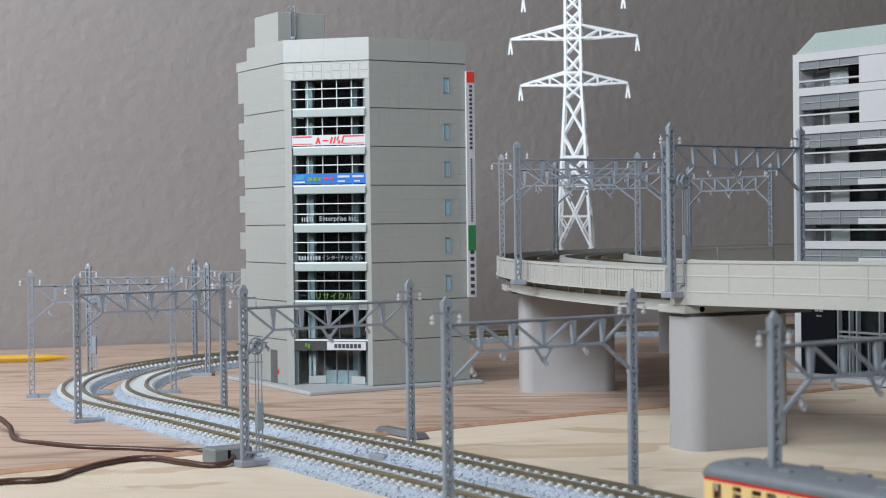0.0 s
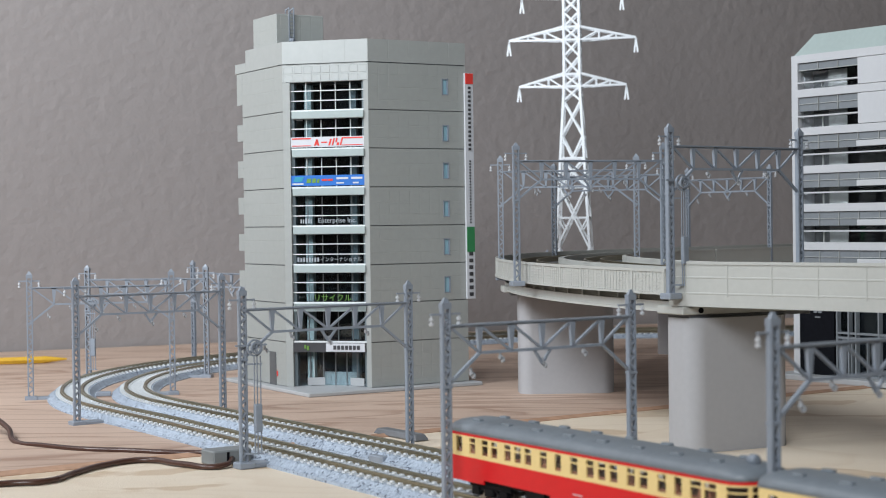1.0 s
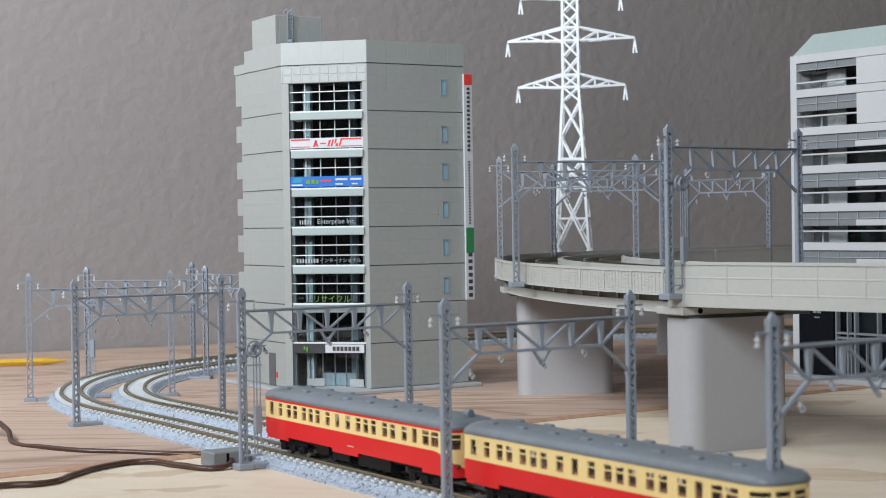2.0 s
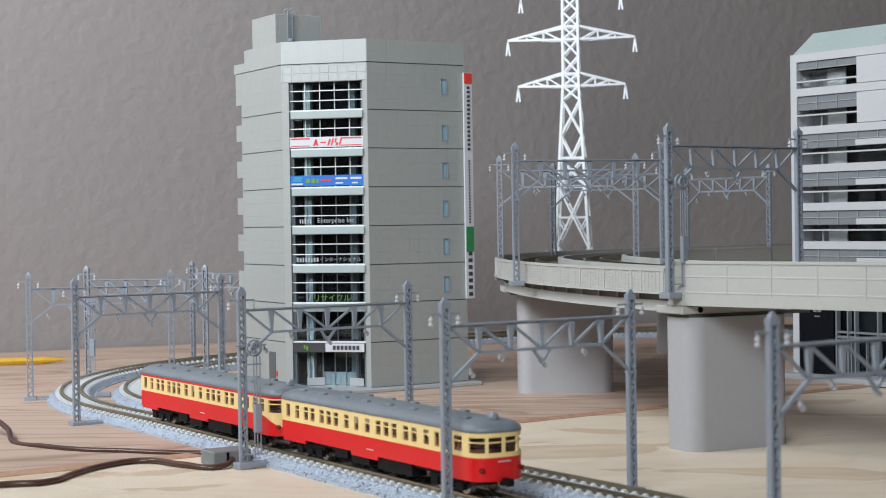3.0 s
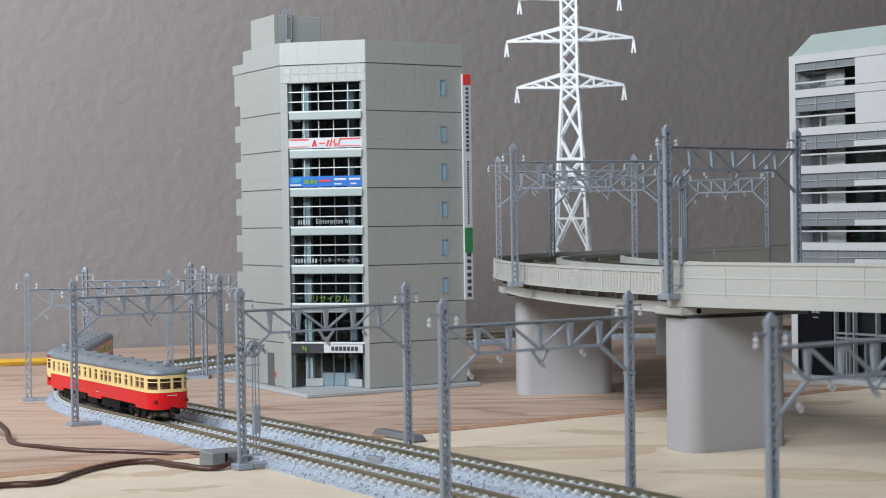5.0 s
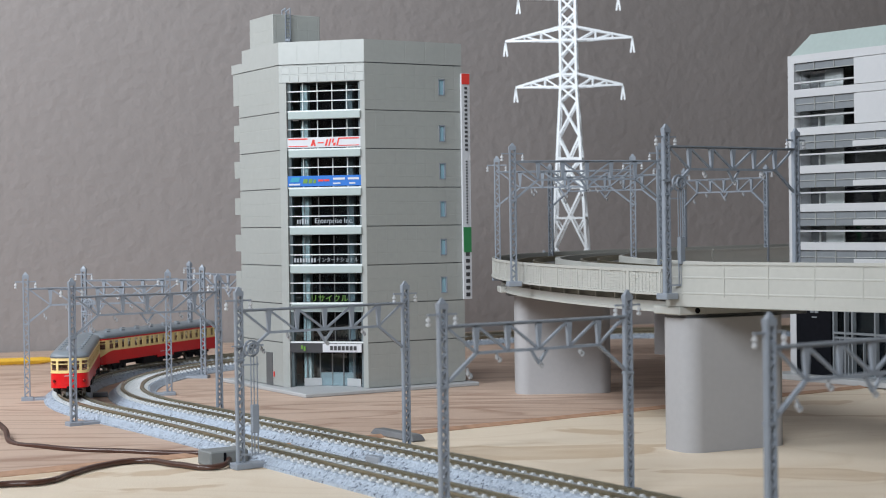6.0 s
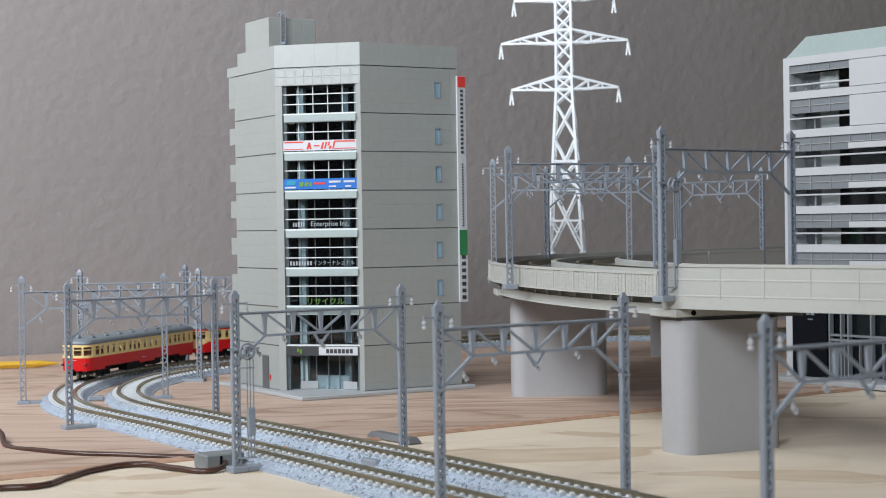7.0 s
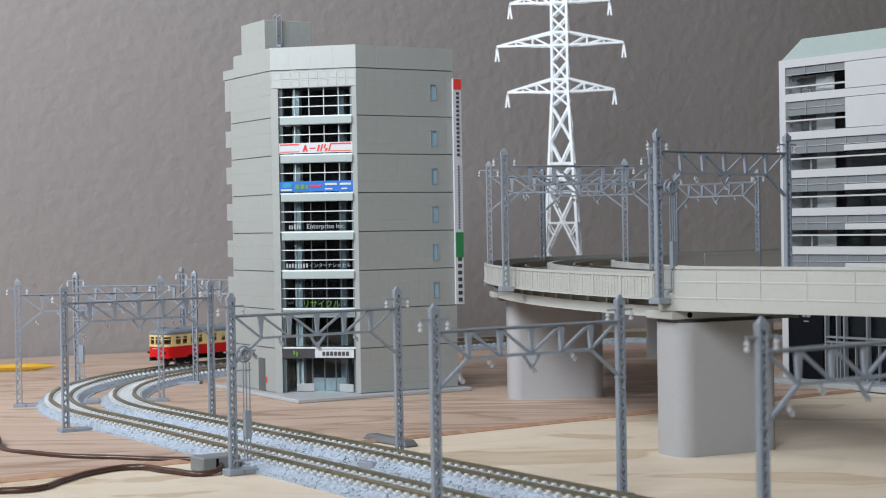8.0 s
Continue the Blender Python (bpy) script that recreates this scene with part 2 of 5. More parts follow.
def lathe(bm, profile, centre=(0, 0, 0), axis="Z", seg=12):
    rings = []
    for r, h in profile:
        ring = []
        for k in range(seg):
            a = 2 * math.pi * k / seg
            p = (r * math.cos(a), r * math.sin(a), h)
            if axis == "Y":
                p = (p[0], p[2], p[1])
            if axis == "X":
                p = (p[2], p[0], p[1])
            ring.append(bm.verts.new(Vector(p) + Vector(centre)))
        rings.append(ring)
    for a, b in zip(rings, rings[1:]):
        for k in range(seg):
            bm.faces.new((a[k], a[(k + 1) % seg], b[(k + 1) % seg], b[k]))
    bm.faces.new(rings[0][::-1])
    bm.faces.new(rings[-1])


def sweep(bm, profile, pts, closed=True, mi=0):
    """Profile points (lateral, z) swept along pts = [(x, y, heading)]; lateral to the left of the way."""
    rows = []
    for x, y, a in pts:
        nx, ny = -math.cos(a), -math.sin(a)
        rows.append([bm.verts.new((x + nx * l, y + ny * l, z)) for l, z in profile])
    n = len(profile)
    for a, b in zip(rows, rows[1:]):
        for k in range(n if closed else n - 1):
            f = bm.faces.new((a[k], b[k], b[(k + 1) % n], a[(k + 1) % n]))
            f.material_index = mi
    if closed:
        bm.faces.new(rows[0])
        bm.faces.new(rows[-1][::-1])


def uv_walls(ob):
    """UV in metres along each upright face, for moulded panel lines."""
    me = ob.data
    uv = me.uv_layers.new(name="UVMap")
    for p in me.polygons:
        t = Vector((-p.normal.y, p.normal.x, 0))
        t = t.normalized() if t.length > 1e-3 else Vector((1, 0, 0))
        for li in p.loop_indices:
            co = me.vertices[me.loops[li].vertex_index].co
            uv.data[li].uv = (co.dot(t), co.z if abs(p.normal.z) < 0.7 else co.y)
    return ob


# ---- the ground tracks' line ----
HEAD, START, BEND, RADIUS = 0.5979, Vector((-0.0088, 0.55)), 0.2735, 0.249
SPACING = 0.033


def line(s, lat=0.0):
    """x, y and heading (radians to the left of y) at s metres along the outer track; lat to its left."""
    d, n = Vector((-math.sin(HEAD), math.cos(HEAD))), Vector((-math.cos(HEAD), -math.sin(HEAD)))
    if s < BEND:
        p = START + d * s + n * lat
        return p.x, p.y, HEAD
    c = START + d * BEND - n * RADIUS
    last = HEAD + math.pi / 2
    # a straight piece lies within the bend, behind the building
    mid = HEAD - (0.60 - BEND) / RADIUS
    gap = min(max(s - 0.60, 0.0), 0.165)
    a = HEAD - min((s - gap - BEND) / RADIUS, last)
    nn = Vector((-math.cos(a), -math.sin(a)))
    p = c + nn * (RADIUS + lat) + Vector((-math.sin(mid), math.cos(mid))) * gap
    over = (s - gap - BEND) - RADIUS * last
    if over > 0:
        p += Vector((-math.sin(a), math.cos(a))) * over
    return p.x, p.y, a


def outer(s, lat=0.0):
    return line(s, lat + 0.03 * max(0.0, 0.2 - s))


def inner(s, lat=0.0):
    return line(s, lat - SPACING + 0.012 * max(0.0, 0.08 - s))


# ---- setting ----
# the table: a pale board in front, a reddish board behind, their joint running aslant
JOINT_A, JOINT_D = Vector((-0.0107, 0.706)), Vector((0.817, 0.576)).normalized()
JOINT_N = Vector((-JOINT_D.y, JOINT_D.x))


def joint_y(x):
    return JOINT_A.y + (x - JOINT_A.x) * JOINT_D.y / JOINT_D.x


# the foot of the back wall
WALL_A, WALL_T = Vector((-0.30, 1.204)), 0.43


def wall_y(x):
    return WALL_A.y + (x - WALL_A.x) * math.tan(WALL_T)


def board(name, near, z0, z1, mat, label):
    bm = bmesh.new()
    prism(bm, near, z0, z1)
    bmesh.ops.bevel(bm, geom=[e for e in bm.edges], offset=0.0008, segments=1, affect="EDGES")
    return tagged(part(name, bm, mat), label, "board", kind="structure")


board("floor_board_front", [(-0.93, -0.29), (1.22, -0.29), (1.22, joint_y(1.22) - 0.0006), (-0.93, joint_y(-0.93) - 0.0006)], -0.0185, 0.0, M_PALE, "pale plywood board with brown knots, under the front tracks")
board("floor_board_back", [(-0.93, joint_y(-0.93) + 0.0006), (1.2, joint_y(1.2) + 0.0006), (1.2, wall_y(1.2) - 0.004), (-0.93, wall_y(-0.93) - 0.004)], -0.0185, 0.0006, M_RED, "reddish plywood board with dark grain lines, under the building")
bm = bmesh.new()
# a worn raw edge of uneven width that slopes up to the back board
edge_rng, lower, upper = random.Random(9), [], []
for k in range(126):
    u = -1.1 + 0.02 * k
    w = (0.0058 if u < -0.08 else 0.0032) + edge_rng.uniform(-0.0007, 0.0007)
    for row, v, z in ((lower, -0.5 * w, 0.0003), (upper, 0.5 * w, 0.0013)):
        p = JOINT_A + JOINT_D * u + JOINT_N * v
        row.append([bm.verts.new((p.x, p.y, z)), bm.verts.new((p.x, p.y, -0.001))])
for a, b, c, d in zip(lower, lower[1:], upper, upper[1:]):
    bm.faces.new((a[0], b[0], d[0], c[0]))
    bm.faces.new((a[1], b[1], b[0], a[0]))
    bm.faces.new((c[0], d[0], d[1], c[1]))
    bm.faces.new((c[1], d[1], b[1], a[1]))
tagged(part("trim_board_edge", bm, M_EDGE), "orange-brown raw edge between the two boards", "edge", kind="structure")

# the room round the table; unseen walls and ceiling are dark to limit bounce
def wall_box(name, x0, x1, y0, y1, z0, z1, mat, label, m=None):
    return tagged(part(name, bbox(x0, x1, y0, y1, z0, z1, 0, m), mat), label, "wall", kind="structure")


wall_box("wall_back", -0.74, 1.80, 0.0, 0.1, -0.75, 1.85, M_WALL, "beige wall with rough orange-peel plaster behind the table",
         pose(WALL_A.x, WALL_A.y, 0, 0, 0, math.degrees(WALL_T)))
wall_box("wall_right", 1.3, 1.4, -0.41, 1.95, -0.75, 1.85, M_ROOM, "unseen brown-grey side wall, dark to cut bounced light")
for nm, spans in (("wall_left", ((-0.41, 0.50, -0.75, 1.85), (0.88, 0.98, -0.75, 1.85), (0.50, 0.88, -0.75, 0.93), (0.50, 0.88, 1.47, 1.85))),):
    bm = bmesh.new()
    for y0, y1, z0, z1 in spans:
        box(bm, -1.07, -0.95, y0, y1, z0, z1)
    tagged(part(nm, bm, M_ROOM), "unseen brown-grey wall with a window opening, dark to cut bounced light", "wall", kind="structure")
bm = bmesh.new()
for x0, x1, z0, z1 in ((-0.95, -0.50, -0.75, 1.85), (-0.06, 1.3, -0.75, 1.85), (-0.50, -0.06, -0.75, 0.40), (-0.50, -0.06, 0.84, 1.85)):
    box(bm, x0, x1, -0.41, -0.31, z0, z1)
tagged(part("wall_front", bm, M_ROOM), "unseen brown-grey wall with a window opening, dark to cut bounced light", "wall", kind="structure")
# unseen partition, added only to hold the near fill light
bm = bmesh.new()
for x0, x1, z0, z1 in ((-0.949, -0.78, 0.001, 1.85), (-0.42, -0.37, 0.001, 1.85), (-0.78, -0.42, 0.001, 0.40), (-0.78, -0.42, 0.84, 1.85)):
    box(bm, x0, x1, 0.29, 0.39, z0, z1)
tagged(part("added_partition", bm, M_ROOM), "unseen partition added round the near fill light", "wall", kind="structure")
wall_box("ceiling", -1.07, 1.4, -0.41, 2.1, 1.852, 1.95, M_CEIL, "unseen grey ceiling, dark to cut bounced light")
wall_box("floor", -1.07, 1.4, -0.41, 2.1, -0.85, -0.75, M_FLOORR, "plain brown room floor below the table")
# ---- tracks ----
ROADBED = [(-0.0126, 0.0), (-0.0125, 0.0011), (-0.0117, 0.0013), (-0.0092, 0.0036), (0.0092, 0.0036), (0.0117, 0.0013), (0.0125, 0.0011), (0.0126, 0.0)]
TIE_PITCH = 0.0052


def rail_profile(c):
    return [(c - 0.0010, 0.0042), (c + 0.0010, 0.0042), (c + 0.0009, 0.0046), (c + 0.0003, 0.0048), (c + 0.0003, 0.0052),
            (c + 0.0006, 0.0054), (c + 0.0006, 0.0058), (c - 0.0006, 0.0058), (c - 0.0006, 0.0054), (c - 0.0003, 0.0052),
            (c - 0.0003, 0.0048), (c - 0.0009, 0.0046)]


def track(name, way, s0, s1, label):
    ob = empty(name, pose(0, 0, 0), label, "model track", "ground tracks")
    n = int((s1 - s0) / 0.008)
    pts = [way(s0 + (s1 - s0) * k / n) for k in range(n + 1)]
    bm = bmesh.new()
    sweep(bm, ROADBED, pts)
    part("roadbed", bm, M_BALLAST, ob, "moulded pale blue-grey speckled ballast")
    for c in (-0.0051, 0.0051):
        bm = bmesh.new()
        sweep(bm, rail_profile(c), pts)
        part("rail", bm, M_RAIL, ob, "nickel-silver rail")
    tie = bmesh.new()
    box(tie, -0.0082, 0.0082, -0.0010, 0.0010, 0.0030, 0.0043)
    for x in (-0.0051, 0.0051):
        for q in (-1, 1):
            box(tie, x + q * 0.0016 - 0.0005, x + q * 0.0016 + 0.0005, -0.0008, 0.0008, 0.0042, 0.0048)
    me = bpy.data.meshes.new("tie")
    tie.to_mesh(me)
    tie.free()
    me.materials.append(M_TIE)
    s, rest = s0 + 0.003, []
    while s < s1:
        x, y, a = way(s)
        if -0.15 < s < 0.62:
            t = new("tie", me)
            t.parent = ob
            t.matrix_basis = Matrix.Translation((x, y, 0)) @ Matrix.Rotation(a, 4, "Z")
        else:
            rest.append((x, y, a))
        s += TIE_PITCH
    bm = bmesh.new()
    for x, y, a in rest:
        box(bm, -0.0082, 0.0082, -0.0010, 0.0010, 0.0030, 0.0043, Matrix.Translation((x, y, 0)) @ Matrix.Rotation(a, 4, "Z"))
    tagged(part("ties", bm, M_TIE, ob), kind="stuff")
    # joint blocks at the ends of the track pieces
    if way is inner:
        x, y, a = way(0.066)
        m = Matrix.Translation((x, y, 0)) @ Matrix.Rotation(a, 4, "Z")
        for q in (-1,):
            bm = bmesh.new()
            box(bm, q * 0.0109 - 0.0018, q * 0.0109 + 0.0018, -0.0050, 0.0050, 0.0002, 0.0030)
            bevel(bm, 0.0005)
            bm.transform(m)
            part("joint_clip", bm, M_GREY, ob, "grey plastic joint clip")
    return ob


track("outer_track", outer, -0.62, 1.45, "model railway track on grey moulded ballast, outer of two")
track("inner_track", inner, -0.62, 1.45, "model railway track on grey moulded ballast, inner of two")

# ---- catenary portals ----
SPAN, POST = 0.0733, 0.0673


def lattice_post(bm, x, h, w=0.0023):
    """Solid channel sides across the track's way, zigzag lacing on the two faces along it."""
    hw, hd = w * 0.59, w * 0.33
    for q in (-1, 1):
        box(bm, x + q * hw - 0.00025, x + q * hw + 0.00025, -hd, hd, 0.0, h - 0.003)
    n = 25
    for f in (-1, 1):
        for k in range(n):
            z0, z1 = 0.001 + (h - 0.005) * k / n, 0.001 + (h - 0.005) * (k + 1) / n
            a, b = (x - hw, x + hw) if k % 2 else (x + hw, x - hw)
            bar(bm, (a, f * (hd - 0.0003), z0), (b, f * (hd - 0.0003), z1), 0.00055, 0.0005)
        for q in (-1, 1):
            box(bm, x + q * (hw - 0.0002) - 0.00025, x + q * (hw - 0.0002) + 0.00025, f * hd - 0.00025, f * hd + 0.00025, 0.0, h - 0.003)
    prism(bm, [(x - hw - 0.0003, -hd - 0.0003), (x + hw + 0.0003, -hd - 0.0003), (x + hw + 0.0003, hd + 0.0003), (x - hw - 0.0003, hd + 0.0003)], h - 0.0032, h - 0.0014)
    v = [bm.verts.new((x + i * hw, j * hd, h - 0.0014)) for i, j in ((-1, -1), (1, -1), (1, 1), (-1, 1))]
    tip = [bm.verts.new((x + i * 0.0003, j * 0.0003, h + 0.0002)) for i, j in ((-1, -1), (1, -1), (1, 1), (-1, 1))]
    bm.faces.new(tip)
    for k in range(4):
        bm.faces.new((v[k], v[(k + 1) % 4], tip[(k + 1) % 4], tip[k]))
    for z in (0.60,):
        box(bm, x - hw - 0.0004, x + hw + 0.0004, -hd - 0.0003, hd + 0.0003, h * z - 0.0004, h * z + 0.0004)


def insulator(x, y, z, n=2, r=0.00075):
    bm = bmesh.new()
    prof = [(0.0002, 0.0008)]
    for k in range(n):
        zz = -k * 0.0014
        prof += [(0.0003, zz + 0.0002), (r, zz), (r, zz - 0.0007), (0.0003, zz - 0.0010)]
    lathe(bm, [(a, b) for a, b in prof], (x, y, z), seg=8)
    return bm


def hanger(x, z):
    """A small double bracket that carries a wire below the beam."""
    bm = bmesh.new()
    bar(bm, (x, 0, z), (x + 0.0006, 0, z - 0.0024), 0.0006)
    lathe(bm, [(0.0003, -0.0004), (0.0008, -0.0003), (0.0008, 0.0003), (0.0003, 0.0004)], (x + 0.0003, 0, z - 0.0017), "X", 8)
    lathe(bm, [(0.0003, -0.0004), (0.0009, -0.0003), (0.0009, 0.0003), (0.0003, 0.0004)], (x + 0.0012, 0, z - 0.0026), "X", 8)
    return bm


def portal(name, label, group, plates=True, wheel=False):
    ob = empty(name, pose(0, 0, 0), label, "catenary portal", group)
    zt, zb = POST * 0.872, POST * 0.745
    for x, q in ((0.0, -1), (SPAN, 1)):
        bm = bmesh.new()
        lattice_post(bm, x, POST)
        post = part("post", bm, M_GREY, ob)
        bm = bmesh.new()
        bar(bm, (x - 0.0054, 0, POST - 0.0048), (x + 0.0054, 0, POST - 0.0048), 0.0006)
        part("cross_arm", bm, M_GREY, post)
        for i in (-1, 1):
            part("insulator", insulator(x + i * 0.0050, 0, POST - 0.0060), M_INSUL, post, "pale disc insulator")
        bm = bmesh.new()
        box(bm, x - 0.0032, x + 0.0032, -0.0030, 0.0030, 0.0, 0.0024)
        if plates:
            box(bm, min(x, x - q * 0.0120), max(x, x - q * 0.0120), -0.0024, 0.0052, 0.0, 0.0019)
        bevel(bm, 0.0003)
        part("foot", bm, M_GREY, ob)
    beam = bmesh.new()
    bar(beam, (0, 0, zt), (SPAN, 0, zt), 0.0010, 0.0012)
    bar(beam, (0.0015, 0, zt + 0.0003), (SPAN, 0, zt + 0.0003), 0.0005, 0.0022)
    x0, x1 = 0.0125, SPAN - 0.0125
    bar(beam, (x0, 0, zb), (x1, 0, zb), 0.0009, 0.0012)
    bar(beam, (x0, 0, zb), (0, 0, POST * 0.60), 0.0009, 0.0012)
    bar(beam, (x1, 0, zb), (SPAN, 0, POST * 0.60), 0.0009, 0.0012)
    xs = [x0 + (x1 - x0) * k / 4 for k in range(5)]
    for k, x in enumerate(xs):
        v = [beam.verts.new((x + a, y, z)) for y in (-0.0006, 0.0006) for a, z in ((-0.0011, zt), (0.0011, zt), (0.0004, zb), (-0.0004, zb))]
        for f in ((0, 1, 2, 3), (7, 6, 5, 4), (0, 4, 5, 1), (1, 5, 6, 2), (2, 6, 7, 3), (3, 7, 4, 0)):
            beam.faces.new([v[i] for i in f])
    for a, b, up in ((0.0015, x0, 1), (xs[0], xs[1], 1), (xs[1], xs[2], 1), (xs[2], xs[3], 0), (xs[3], xs[4], 0), (x1, SPAN - 0.0015, 0)):
        bar(beam, (a, 0, zt if up else zb), (b, 0, zb if up else zt), 0.0007, 0.0010)
    mid = SPAN / 2
    bar(beam, (mid - 0.0032, 0, zb), (mid, 0, zb - 0.0046), 0.0008)
    bar(beam, (mid + 0.0036, 0, zb), (mid, 0, zb - 0.0046), 0.0008)
    part("beam", beam, M_GREY, ob)
    for x, z in ((0.0090, POST * 0.68), (mid - 0.0165, zb), (mid, zb - 0.0028), (mid + 0.0165, zb)):
        part("wire_hanger", hanger(x, z), M_HANGER, ob, "small pale wire bracket with discs")
    if wheel:
        zc = POST * 0.665
        for y, r in ((-0.0030, 0.0029), (-0.0044, 0.0020)):
            bm = bmesh.new()
            for k in range(20):
                a, b = 2 * math.pi * k / 20, 2 * math.pi * (k + 1) / 20
                bar(bm, (0.0035 + r * math.cos(a), y, zc + r * math.sin(a)), (0.0035 + r * math.cos(b), y, zc + r * math.sin(b)), 0.0006, 0.0009)
            for k in range(5):
                a = 2 * math.pi * k / 5
                bar(bm, (0.0035, y, zc), (0.0035 + r * math.cos(a), y, zc + r * math.sin(a)), 0.0004)
            part("balance_wheel", bm, M_GREY, ob)
        bm = bmesh.new()
        for x, y in ((0.0030, -0.0034), (0.0042, -0.0034), (0.0056, -0.0034)):
            rod = bmesh.new()
            bar(rod, (x, y, 0.005), (x, y, zc - 0.003), 0.00036)
            part("guide_rod", rod, M_GREY, ob)
        for p, q in (((0.0, -0.002, zc - 0.006), (0.0062, -0.0034, zc - 0.006)), ((0.0, -0.002, 0.0055), (0.0065, -0.0034, 0.0055)), ((-0.0040, -0.002, zc + 0.001), (0.0090, -0.002, zc + 0.001))):
            arm = bmesh.new()
            bar(arm, p, q, 0.0006)
            part("bracket", arm, M_GREY, ob)
        bm = bbox(0.0028, 0.0058, -0.0044, -0.0026, 0.0135, 0.0240, 0.0003)
        part("counterweight", bm, M_GREY, ob)
    return ob


def portal_pose(s, shift=0.0, z=0.0):
    x, y, a = line(s, 0.0242 + shift)
    return Matrix.Translation((x, y, z)) @ Matrix.Rotation(a, 4, "Z")


plain = portal("catenary_portal", "grey plastic lattice catenary portal spanning both ground tracks", "ground portals")
plain.matrix_basis = portal_pose(-0.0479)
geared = portal("catenary_portal", "grey lattice catenary portal with a balance wheel beside the feeder", "ground portals", wheel=True)
geared.matrix_basis = portal_pose(0.0865)
for s, shift in ((-0.1736, -0.011), (0.2515, 0.0), (0.59, 0.0), (0.910, 0.0)):
    copy_thing(plain, portal_pose(s, shift))
copy_thing(plain, pose(-0.2197, 0.8553, 0, 0, 0, 14.6))
copy_thing(geared, pose(-0.2169, 0.9800, 0, 0, 0, -9.0))

# ---- viaduct ----
V_START, V_DECK = Vector((0.0836, 0.6380)), 0.0590
V_LEGS = [(0.24, 0.57), (0.26, 0.30)]  # lengths and radii of the curve, then straight on


def vline(s, lat=0.0):
    """Along the outer edge of the viaduct; s grows away from the camera, lat to the left."""
    if s < 0:
        a = 0.80
        p = V_START + Vector((-math.sin(a), math.cos(a))) * s
    else:
        a, p = 0.46, V_START.copy()
        for length, r in V_LEGS:
            go = min(s, length)
            c = p + Vector((math.cos(a), math.sin(a))) * r
            a -= go / r
            p = c - Vector((math.cos(a), math.sin(a))) * r
            s -= go
            if s <= 0:
                break
        if s > 0:
            p = p + Vector((-math.sin(a), math.cos(a))) * s
    p = p + Vector((-math.cos(a), -math.sin(a))) * lat
    return p.x, p.y, a


V_W = 0.0700


